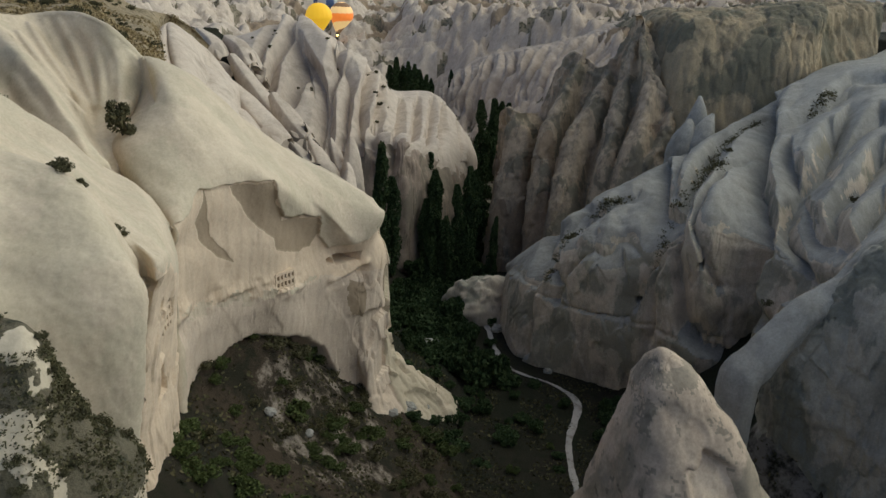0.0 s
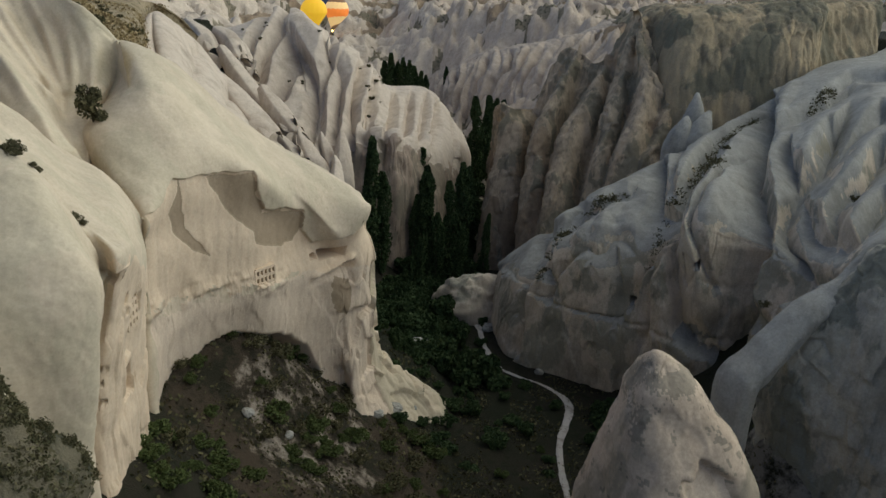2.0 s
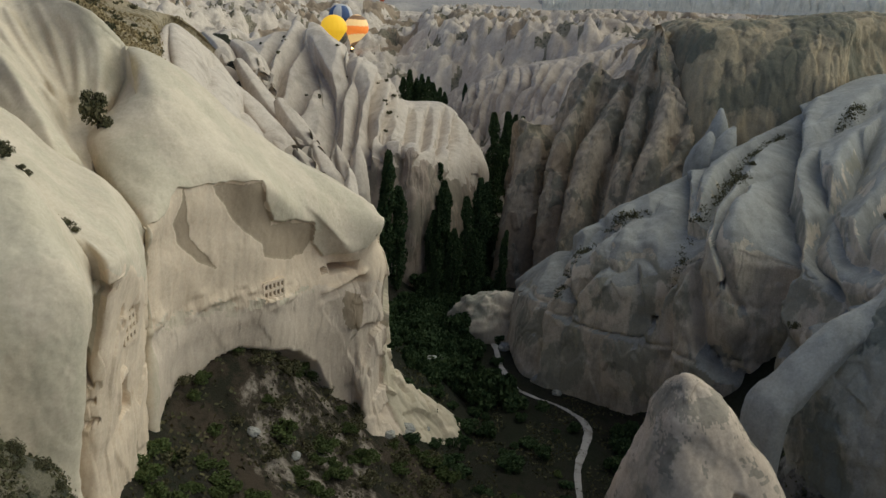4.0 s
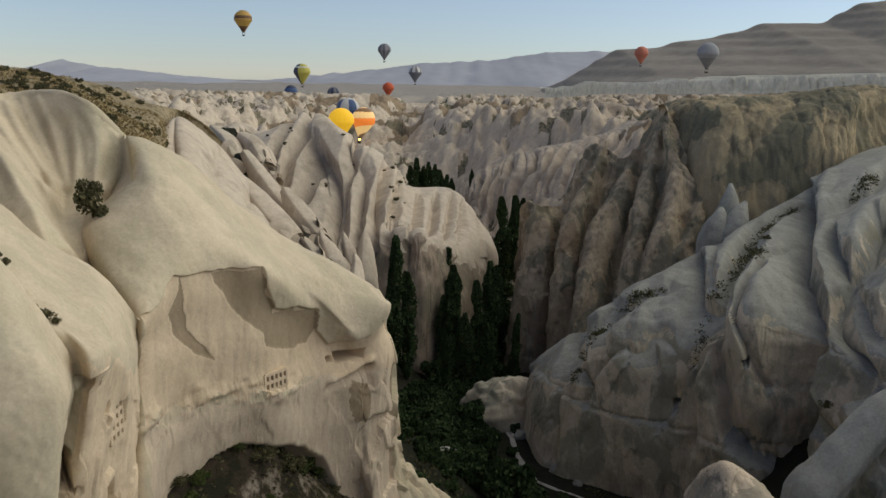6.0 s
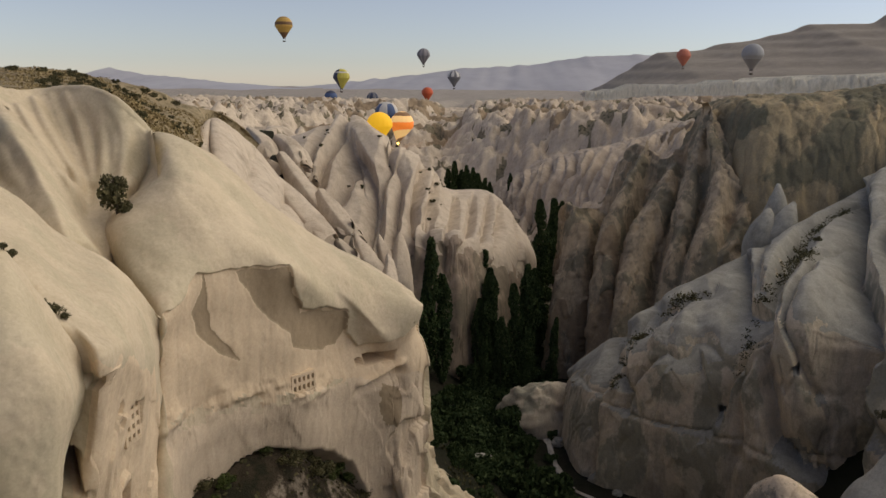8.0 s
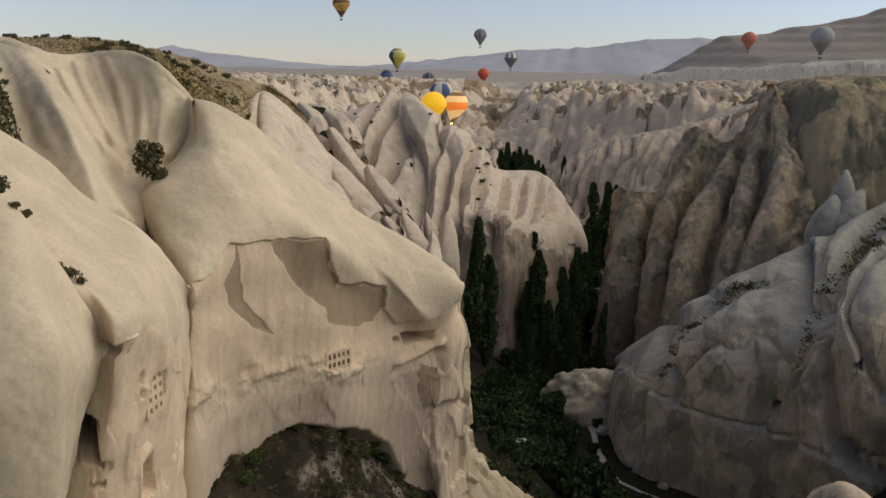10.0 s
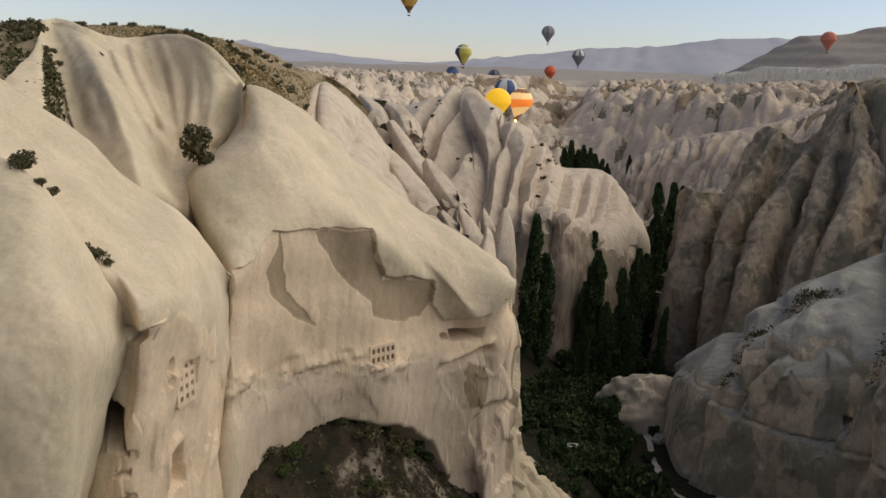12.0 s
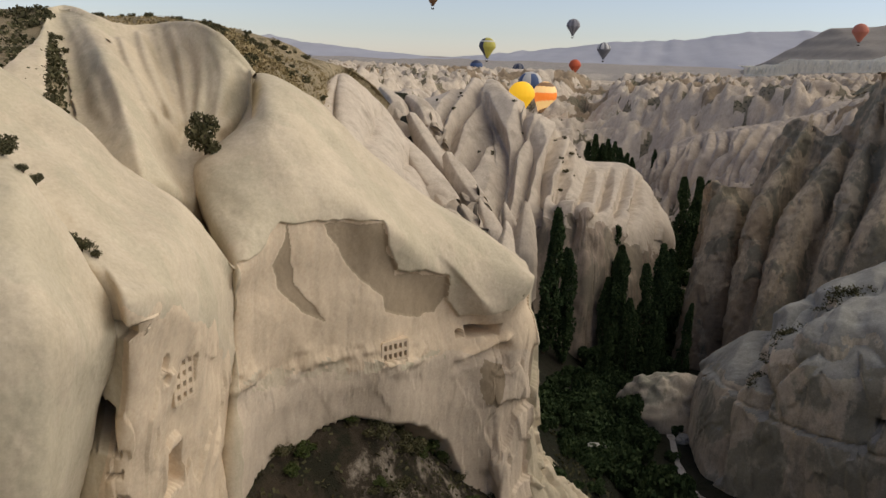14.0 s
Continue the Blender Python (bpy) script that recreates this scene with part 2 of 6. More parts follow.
# scrubby soil, its base darkened further to hold the valley's deep shade
M_GROUND = soil("shaded_valley_soil", (0.026, 0.023, 0.015), (0.018, 0.02, 0.011), (0.014, 0.017, 0.008), [((34, 73, 18), 16, (0.24, 0.22, 0.19), 0.42), ((-13, 84, 12), 30, (0.06, 0.045, 0.031), 0.41), ((-14, 85, 15), 17, (0.33, 0.285, 0.23), 0.49)])
M_SCREE = soil("pale_scree", (0.36, 0.31, 0.25), (0.42, 0.37, 0.31), (0.16, 0.13, 0.09))
# soil tones lightened: the haze over the far plain is mixed in
M_PLAIN = soil("hazy_plain", (0.30, 0.265, 0.24), (0.36, 0.33, 0.30), (0.20, 0.195, 0.17))
M_HILL = soil("dry_grass", (0.28, 0.222, 0.135), (0.35, 0.285, 0.185), (0.15, 0.125, 0.072))
M_HEATH = soil("heath_soil", (0.14, 0.125, 0.082), (0.18, 0.155, 0.105), (0.055, 0.056, 0.036))
M_SCRUB = soil("scrubby_soil", (0.21, 0.18, 0.125), (0.27, 0.23, 0.165), (0.075, 0.075, 0.05))


def foliage(name, a, b):
    m, nt, bsdf = material(name, 0.85)
    bsdf.inputs["Specular IOR Level"].default_value = 0.08
    g = nt.nodes.new("ShaderNodeNewGeometry")
    nt.links.new(ramp(nt, g.outputs["Random Per Island"], [(0.0, a), (1.0, b)]), bsdf.inputs["Base Color"])
    return m


M_POPLAR = foliage("poplar_leaf", (0.021, 0.041, 0.017), (0.068, 0.095, 0.04))
M_BUSH = foliage("bush_leaf", (0.05, 0.052, 0.026), (0.125, 0.112, 0.06))
M_STRAW = foliage("dry_straw", (0.20, 0.155, 0.075), (0.36, 0.28, 0.155))
M_GREEN = foliage("green_leaf", (0.045, 0.065, 0.02), (0.10, 0.12, 0.045))
M_PATH = soil("dusty_path", (0.42, 0.39, 0.36), (0.48, 0.45, 0.42), (0.30, 0.27, 0.24))
M_FLAME = material("flame")[0]
M_FLAME.node_tree.nodes["Principled BSDF"].inputs["Emission Color"].default_value = (1.0, 0.6, 0.15, 1)
M_FLAME.node_tree.nodes["Principled BSDF"].inputs["Emission Strength"].default_value = 8.0
M_BARK = soil("bark", (0.10, 0.08, 0.06), (0.07, 0.055, 0.04), (0.05, 0.04, 0.03))

# ---------------------------------------------------------------- ground


def valley_x(y):
    """The path's line through the valley."""
    return np.interp(y, [-100, 60, 90, 97, 104, 111, 117, 122, 124, 126.5, 130, 139, 150, 162, 171, 200, 260, 350, 450, 600], [12, 16, 19.8, 20, 20.6, 22.8, 24.4, 22.8, 20, 15.8, 13, 11.3, 10.5, 9, 5, 6, 12, 16, -20, -60])


def valley_z(y):
    return np.interp(y, [-100, 60, 90, 120, 150, 190, 250, 445, 480, 520, 600, 900], [10, 5, 2, 0, -1, -6, -12, -16, -4, 8, 16, 30])


def ground_height(x, y):
    zc, d = valley_z(y), x - np.interp(y, [-100, 60, 120, 160, 200, 260, 350, 450, 600], [12, 16, 19, 8, 6, 12, 16, -20, -60])
    near = 1 - smooth(150, 260, y)
    left = np.clip((-d - 13) * (0.74 + 0.2 * smooth(75, 55, y)), 0, None)
    right = np.clip((d - 13) * (0.35 + 0.45 * (1 - smooth(118, 132, y))), 0, None)
    far_side = np.clip((np.abs(d) - 14) * 0.8, 0, None)
    rise = np.where(d < 0, left * near + far_side * (1 - near), right * near + far_side * (1 - near))
    plain = 52 - 12 * smooth(180, 600, y) - 24 * smooth(900, 2200, y) + 12 * smooth(60, 300, x) * (1 - smooth(1500, 2500, y))
    plain = plain - 34 * np.exp(-((x + 85) / 50) ** 2 - ((y - 520) / 190) ** 2)
    talus = 6.0 * np.exp(-(((x + 19.2) * 0.84 - (y - 86.3) * 0.54) / 5.0) ** 2 - (((x + 19.5) * 0.53 + (y - 85.5) * 0.85) / 9.0) ** 2)
    talus = talus + 15.5 * np.exp(-((x - 37) / 6.5) ** 2 - ((y - 75) / 8.0) ** 2)
    return np.minimum(zc + rise, np.maximum(plain, zc)) + talus + 0.5 * fbm(x / 9, y / 9, 0 * x, 3, 5)


rs = np.concatenate([[0.01, 6, 12, 18], np.geomspace(25, 210, 190)[:-1], np.geomspace(210, 1050, 440)[:-1], np.geomspace(1050, 4850, 80)])
th = np.concatenate([np.linspace(-180, -55, 60)[:-1], np.linspace(-55, 55, 600), np.linspace(55, 180, 60)])
RR, TH = np.meshgrid(rs, np.radians(th), indexing="ij")
gx, gy = RR * np.sin(TH), RR * np.cos(TH) + 10
gz = ground_height(gx, gy)
bad = smooth(230, 330, gy) * (1 - smooth(800, 1150, gy)) * np.maximum(smooth(5, 18, np.abs(gx - valley_x(gy))), smooth(455, 500, gy))
wx, wy = gx + 8 * fbm(gx / 40, gy / 40, 0 * gx, 2, 21), gy + 8 * fbm(gx / 40, gy / 40, 0 * gx + 9, 2, 22)
cone = 1 - np.abs(fbm(wx / 9, wy / 14, 0 * gx, 3, 3))
cone2 = 1 - np.abs(fbm(wx / 45, wy / 60, 0 * gx + 5, 3, 9))
lump = fbm(gx / 13, gy / 13, 0 * gx, 2, 31)
gz = gz + bad * (8 * (cone ** 3 - 0.6) + 13 * (cone2 ** 2 - 0.65) + 4 * lump) + bad * 1.6 * (1 - 2 * np.abs(fbm(gx / 5, gy / 11, 0 * gx, 2, 33)))
gz = gz + smooth(900, 1600, gy) * 7 * fbm(gx / 190, gy / 120, 0 * gx, 3, 6)
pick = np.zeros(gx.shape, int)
pick[(bad > 0.3)] = 2
pick[(bad > 0.3) & (gx < -5)] = 3
pick[(bad > 0.3) & (fbm(gx / 45, gy / 45, 0 * gx, 2, 51) > 0.3)] = 4
pick[(bad > 0.3) & (fbm(gx / 10, gy / 16, 0 * gx, 4, 52) - 1.0 * (cone - 0.75) > 0.3)] = 7
pick[(bad <= 0.3) & (gy > 800)] = 6
pick[(gy > 240) & (gy < 480) & (np.abs(gx - valley_x(gy)) < 18) & (bad < 0.6)] = 7
ground = tagged(new("ground", grid_mesh("ground", np.stack([gx, gy, gz], -1), [M_GROUND, M_SCREE, M_PINK, M_RIDGE, M_OCHRE, M_HILL, M_PLAIN, M_SCRUB], False, pick)), "dark scrubby valley floor with shade in its colour, running out to an eroded plain", "ground", kind="structure")

# -- nets: rock forms, crest first, station by station
MAIN = (
    net_row(-37.7, 97.0, 55.7, -36.1, 91.0, 51.7, -35.8, 83.0, 47.9, -28.3, 76.0, 42.0, -28.8, 77.0, 39.7, -28.7, 77.0, 34.6, -29.0, 76.0, 22.2),
    net_row(-32.7, 90.0, 57.1, -29.3, 82.5, 54.3, -30.4, 76.0, 50.2, -24.1, 69.5, 44.8, -24.4, 70.0, 42.2, -24.6, 70.3, 38.6, -24.7, 69.0, 27.0),
    net_row(-29.2, 89.0, 56.4, -25.1, 80.0, 52.9, -23.5, 76.0, 49.4, -22.6, 74.2, 46.4, -23.1, 74.6, 41.9, -23.1, 75.2, 37.0, -25.8, 78.0, 20.5),
    net_row(-26.5, 92.0, 54.1, -22.8, 85.0, 51.0, -20.3, 80.5, 48.9, -19.7, 79.0, 46.2, -19.6, 80.0, 41.7, -19.9, 81.0, 35.2, -22.3, 86.0, 16.3),
    net_row(-22.8, 95.0, 49.4, -20.2, 89.0, 48.1, -18.2, 84.0, 47.0, -17.0, 81.5, 46.0, -17.4, 83.5, 41.0, -17.4, 84.5, 33.7, -18.3, 90.0, 14.7),
    net_row(-18.2, 98.0, 45.1, -15.9, 92.0, 44.0, -14.8, 90.0, 42.3, -14.0, 91.0, 39.3, -14.3, 92.0, 35.5, -14.4, 92.0, 30.7, -14.6, 95.0, 12.4),
    net_row(-12.8, 99.0, 42.4, -11.7, 95.0, 40.8, -10.9, 93.5, 37.8, -10.1, 94.0, 35.2, -10.5, 96.0, 32.2, -10.4, 96.0, 28.4, -9.4, 98.0, 11.5),
    net_row(-9.1, 101.0, 39.5, -7.7, 98.0, 39.0, -7.0, 97.0, 38.1, -7.6, 97.5, 35.4, -7.7, 98.0, 31.8, -7.6, 99.0, 15.8, -6.4, 95.0, 6.9),
    net_row(-9.8, 108.0, 37.2, -8.1, 104.0, 36.7, -7.7, 103.0, 36.1, -8.0, 104.0, 33.1, -7.0, 104.0, 29.8, -5.7, 106.0, 14.7, 3.8, 108.0, 2.2),
    net_row(-12.3, 125.0, 31.9, -10.9, 122.0, 29.7, -10.4, 120.0, 27.1, -10.3, 120.0, 23.9, -9.7, 120.0, 19.9, -6.6, 116.0, 9.6, 2.9, 120.0, -1.3),
)
LEFT_BACK = (
    net_row(-39.7, 58.0, 62.5, -31.4, 50.0, 59.1, -27.5, 46.0, 55.6, -27.0, 45.0, 51.7, -28.8, 46.0, 47.4, -30.5, 46.0, 37.1),
    net_row(-33.6, 60.0, 58.2, -28.5, 54.0, 55.5, -24.5, 50.5, 52.6, -24.0, 50.5, 50.7, -25.3, 53.0, 45.4, -26.4, 53.0, 33.4),
    net_row(-31.5, 63.0, 55.4, -25.5, 56.0, 53.4, -22.1, 52.5, 50.7, -20.1, 51.5, 48.4, -21.6, 53.0, 42.7, -23.8, 53.0, 33.9),
    net_row(-29.0, 65.0, 52.1, -23.4, 57.0, 50.8, -20.0, 52.5, 49.1, -18.7, 51.0, 48.0, -20.6, 53.5, 41.9, -21.8, 53.5, 33.9),
    net_row(-26.6, 67.0, 49.8, -22.0, 60.0, 49.0, -20.3, 56.5, 48.0, -19.7, 56.0, 46.3, -21.4, 58.5, 39.6, -22.1, 58.0, 31.0),
    net_row(-24.5, 68.0, 47.0, -23.0, 66.0, 45.6, -22.0, 64.0, 44.3, -21.8, 63.5, 42.1, -22.1, 63.0, 36.7, -22.5, 62.0, 28.4),
    net_row(-24.0, 70.0, 44.3, -25.6, 74.0, 40.9, -26.0, 74.0, 38.0, -26.3, 74.0, 34.1, -26.1, 72.0, 31.0, -25.8, 70.0, 22.7),
)
LEFT_FRONT = (
    net_row(-38.6, 46.0, 61.2, -31.1, 36.0, 57.7, -28.1, 31.0, 53.4, -28.8, 30.0, 47.4, -31.8, 30.0, 36.7),
    net_row(-33.5, 49.0, 59.4, -28.2, 40.0, 55.4, -26.7, 36.0, 49.7, -27.2, 35.0, 44.1, -29.9, 35.0, 31.5),
    net_row(-28.4, 50.0, 56.4, -25.6, 44.0, 52.7, -23.9, 40.0, 47.8, -24.1, 39.0, 41.4, -26.5, 39.0, 27.3),
    net_row(-23.5, 50.0, 54.9, -20.1, 46.0, 52.3, -18.0, 43.5, 49.5, -18.1, 43.0, 45.0, -19.0, 43.0, 38.5),
    net_row(-22.1, 51.0, 52.0, -19.8, 48.5, 50.2, -17.6, 46.0, 48.7, -17.8, 45.0, 45.3, -19.4, 45.0, 37.0),
    net_row(-20.7, 51.5, 49.0, -19.9, 51.0, 47.1, -19.7, 50.0, 45.6, -20.3, 49.5, 43.3, -22.3, 48.0, 34.2),
    net_row(-22.7, 55.0, 46.9, -22.9, 55.0, 45.0, -23.4, 55.0, 43.2, -24.5, 55.0, 40.2, -26.8, 54.0, 28.9),
)
BOWL = (
    net_row(-64.0, 84.0, 62.6, -54.4, 76.0, 59.6, -44.6, 69.0, 57.4, -37.6, 64.0, 53.7),
    net_row(-52.1, 84.0, 62.1, -45.3, 77.0, 59.5, -40.3, 72.0, 57.1, -34.9, 66.0, 52.9),
    net_row(-50.9, 87.0, 62.6, -45.5, 81.0, 58.8, -40.9, 76.0, 55.1, -34.4, 68.0, 50.7),
    net_row(-47.0, 86.0, 61.8, -40.0, 78.5, 58.7, -34.5, 73.0, 55.0, -30.3, 69.0, 50.8),
    net_row(-45.5, 88.0, 61.2, -39.9, 82.5, 57.3, -34.6, 76.5, 53.6, -29.9, 69.5, 49.1),
    net_row(-44.4, 91.0, 61.2, -40.5, 88.0, 57.1, -36.9, 83.5, 52.9, -30.6, 72.5, 47.7),
    net_row(-39.6, 90.0, 61.5, -37.1, 87.5, 57.8, -35.0, 83.5, 53.2, -31.4, 76.0, 47.6),
    net_row(-35.6, 88.5, 60.3, -33.8, 86.0, 56.7, -32.8, 82.5, 52.7, -31.0, 77.0, 48.0),
    net_row(-32.2, 88.5, 57.3, -32.3, 88.0, 54.9, -32.1, 86.0, 50.8, -31.8, 82.0, 46.3),
)
RIDGE = (
    net_row(-60.5, 235.0, 45.6, -52.8, 215.0, 38.9, -46.8, 200.0, 29.9, -39.4, 190.0, 22.4, -37.4, 185.0, 12.6),
    net_row(-54.0, 235.0, 47.4, -48.9, 218.0, 40.2, -43.2, 203.0, 29.5, -36.7, 190.0, 22.5, -34.8, 185.0, 11.3),
    net_row(-43.5, 240.0, 51.8, -40.6, 222.0, 40.0, -36.7, 207.0, 31.9, -28.8, 192.0, 23.7, -27.0, 187.0, 8.1),
    net_row(-31.4, 228.0, 47.5, -27.4, 214.0, 38.5, -24.8, 205.0, 31.2, -22.2, 194.0, 23.5, -20.0, 186.0, 5.8),
    net_row(-20.5, 228.0, 40.8, -18.3, 212.0, 33.2, -16.0, 203.0, 27.6, -10.9, 190.0, 25.5, -10.2, 186.0, -4.3),
    net_row(-14.3, 245.0, 30.6, -10.6, 225.0, 26.7, -7.5, 207.0, 25.3, -6.6, 192.0, 24.8, -6.1, 189.0, -5.3),
    net_row(-1.5, 258.0, 27.7, -0.0, 242.0, 23.9, 1.5, 226.0, 21.3, 2.5, 212.0, 15.7, 4.1, 205.0, -7.8),
    net_row(7.7, 268.0, 14.7, 9.5, 258.0, 13.1, 10.9, 252.0, 9.8, 10.7, 248.0, 3.4, 11.0, 240.0, -20.6),
    net_row(8.4, 290.0, 8.3, 10.1, 285.0, 5.2, 11.4, 280.0, 1.2, 11.7, 270.0, -4.4, 11.9, 260.0, -28.0),
)
SHOULDER = (
    net_row(-54.8, 140.0, 52.9, -46.9, 125.0, 47.9, -41.5, 115.0, 40.6),
    net_row(-54.4, 150.0, 50.0, -47.0, 135.0, 46.4, -37.4, 120.0, 39.6),
    net_row(-54.8, 165.0, 54.8, -46.2, 145.0, 48.9, -35.4, 125.0, 39.5),
    net_row(-48.9, 172.0, 47.9, -41.0, 150.0, 43.4, -32.3, 130.0, 36.6),
    net_row(-42.7, 176.0, 38.7, -35.7, 155.0, 35.2, -29.0, 140.0, 31.3),
    net_row(-37.0, 178.0, 30.5, -33.0, 165.0, 28.5, -26.9, 150.0, 25.5),
)
PINK = (
    net_row(-4.6, 470.0, -7.6, -0.9, 455.0, -14.7, 2.7, 450.0, -26.6),
    net_row(4.8, 465.0, 6.4, 6.6, 440.0, -2.4, 8.7, 430.0, -19.1),
    net_row(23.0, 450.0, 19.2, 22.5, 425.0, 6.5, 23.1, 410.0, -17.5),
    net_row(45.4, 430.0, 27.1, 43.4, 400.0, 13.6, 43.2, 380.0, -10.5),
    net_row(71.1, 410.0, 35.5, 60.9, 370.0, 18.4, 54.8, 350.0, -3.8),
    net_row(93.1, 400.0, 45.0, 81.9, 360.0, 20.6, 75.4, 340.0, -3.4),
)
FIN = (
    net_row(18.9, 250.0, 20.5, 17.5, 245.0, 13.4, 16.6, 235.0, 5.2, 15.0, 230.0, -18.6),
    net_row(18.0, 228.0, 29.5, 17.2, 214.0, 22.0, 17.1, 209.0, 10.7, 15.0, 203.0, -7.5),
    net_row(25.8, 218.0, 30.0, 25.8, 206.0, 22.5, 25.2, 200.0, 11.9, 22.9, 194.0, -4.6),
    net_row(33.5, 217.0, 46.1, 32.4, 201.0, 32.5, 30.2, 193.0, 19.9, 28.6, 184.0, -0.6),
    net_row(40.6, 206.0, 44.8, 36.5, 193.0, 34.1, 35.2, 186.0, 21.9, 32.9, 177.0, 2.2),
    net_row(47.2, 201.0, 57.3, 43.9, 189.0, 45.6, 41.3, 181.0, 30.0, 38.4, 172.0, 4.3),
    net_row(47.4, 186.0, 48.0, 47.4, 179.0, 39.6, 45.8, 173.0, 30.6, 44.8, 167.0, 6.4),
    net_row(53.4, 183.0, 41.0, 53.4, 179.0, 37.3, 51.8, 173.0, 32.1, 52.4, 167.0, 6.7),
    net_row(59.4, 190.0, 35.5, 60.2, 188.0, 30.5, 60.0, 184.0, 23.3, 61.9, 180.0, 2.1),
)
DARK = (
    net_row(48.1, 205.0, 54.4, 47.2, 195.0, 45.4, 47.4, 190.0, 30.7),
    net_row(53.8, 192.0, 59.3, 53.1, 183.0, 50.2, 53.8, 177.0, 33.2),
    net_row(66.3, 190.0, 60.0, 63.7, 181.0, 52.7, 63.3, 175.0, 33.7),
    net_row(77.2, 188.0, 61.3, 74.1, 179.0, 54.1, 73.5, 173.0, 34.3),
    net_row(85.0, 188.0, 62.2, 82.1, 180.0, 54.1, 81.2, 174.0, 36.5),
    net_row(90.0, 197.0, 62.6, 88.5, 191.0, 55.0, 87.5, 185.0, 40.0),
    net_row(106.0, 204.0, 63.0, 105.0, 199.0, 55.0, 104.0, 193.0, 42.0),
)
RIGHT = (
    net_row(16.6, 168.0, 6.4, 15.4, 163.0, 4.9, 14.2, 158.0, 3.6, 13.4, 155.0, -2.9, 13.2, 154.0, -7.8),
    net_row(19.3, 156.0, 14.0, 15.9, 149.0, 12.2, 14.7, 145.0, 9.0, 14.2, 143.0, 1.4, 13.8, 142.0, -4.2),
    net_row(27.5, 148.0, 24.6, 22.1, 141.0, 20.0, 18.7, 136.0, 16.2, 17.6, 134.0, 7.0, 17.2, 133.0, -3.0),
    net_row(38.0, 154.0, 29.6, 29.5, 138.0, 28.7, 25.5, 129.0, 23.3, 25.5, 127.0, 10.5, 27.6, 126.0, -3.3),
    net_row(55.2, 162.0, 36.4, 40.2, 139.0, 34.0, 32.2, 125.0, 24.9, 31.9, 122.0, 13.0, 34.2, 121.0, -0.2),
    net_row(71.8, 170.0, 45.5, 52.0, 140.0, 38.3, 39.3, 119.0, 34.6, 39.0, 115.0, 22.2, 41.7, 114.0, 4.1),
    net_row(81.5, 175.0, 49.9, 61.5, 138.0, 42.1, 47.3, 117.0, 34.6, 46.4, 112.0, 23.7, 49.3, 111.0, 4.1),
    net_row(92.7, 170.0, 52.0, 64.8, 125.0, 43.0, 51.6, 107.0, 34.5, 48.9, 104.0, 25.4, 51.3, 102.0, 7.7),
    net_row(96.6, 150.0, 49.3, 67.2, 110.0, 42.4, 51.8, 90.0, 37.3, 49.3, 86.0, 30.3, 51.0, 84.0, 14.9),
    net_row(96.3, 120.0, 45.2, 68.3, 90.0, 40.7, 55.9, 75.0, 38.1, 52.9, 72.0, 31.4, 55.7, 70.0, 16.2),
)
HILL = (
    net_row(-111.7, 150.0, 63.6, -74.9, 105.0, 61.7, -59.5, 86.0, 60.1),
    net_row(-85.4, 150.0, 64.1, -59.1, 108.0, 61.8, -49.1, 92.0, 59.9),
    net_row(-75.1, 150.0, 63.1, -54.9, 112.0, 61.2, -47.2, 97.0, 59.5),
    net_row(-67.0, 150.0, 61.3, -50.8, 115.0, 61.1, -43.7, 99.0, 60.5),
    net_row(-63.3, 160.0, 58.2, -46.9, 118.0, 58.1, -40.2, 100.0, 58.1),
    net_row(-59.6, 170.0, 56.1, -43.6, 122.0, 55.7, -36.9, 100.0, 56.1),
    net_row(-60.0, 176.0, 52.2, -44.0, 127.0, 51.0, -37.0, 104.0, 52.4),
    net_row(-60.0, 180.0, 40.0, -44.5, 130.0, 42.0, -38.0, 108.0, 44.0),
)
NEARWALL = (
    net_row(34.6, 76.0, 25.2, 34.6, 75.0, 23.1, 34.8, 74.0, 19.5),
    net_row(35.4, 74.0, 32.9, 35.1, 72.0, 28.9, 36.0, 71.0, 21.6),
    net_row(37.7, 73.5, 37.8, 37.2, 70.0, 32.6, 38.8, 69.0, 21.8),
    net_row(41.2, 73.5, 42.1, 39.8, 68.0, 36.1, 41.7, 66.0, 22.7),
    net_row(45.8, 72.0, 46.7, 43.4, 65.0, 39.9, 45.7, 62.0, 23.3),
    net_row(53.8, 70.0, 52.1, 46.9, 58.0, 46.1, 49.3, 54.0, 28.5),
)
FORE = (
    net_row(-22.9, 33.0, 52.4, -21.6, 30.0, 49.0, -21.4, 28.0, 43.7),
    net_row(-18.2, 33.0, 52.0, -17.4, 31.0, 49.9, -16.8, 28.0, 43.9),
    net_row(-17.5, 34.0, 49.9, -16.3, 32.0, 48.2, -16.1, 29.0, 43.0),
    net_row(-17.0, 35.0, 47.4, -15.2, 33.0, 46.3, -14.9, 30.0, 42.1),
    net_row(-17.6, 37.0, 44.2, -14.8, 35.5, 44.2, -15.0, 33.0, 39.5),
    net_row(-19.9, 42.0, 39.1, -17.4, 41.0, 38.8, -17.7, 40.0, 33.1),
)
# -- nets end


def simple(seed, big=0.8, size=9.0, mid=0.25, sink=0.0):
    return lambda p, n, u, v: rough(p - n * sink, n, big, mid, 0.05, size, seed)


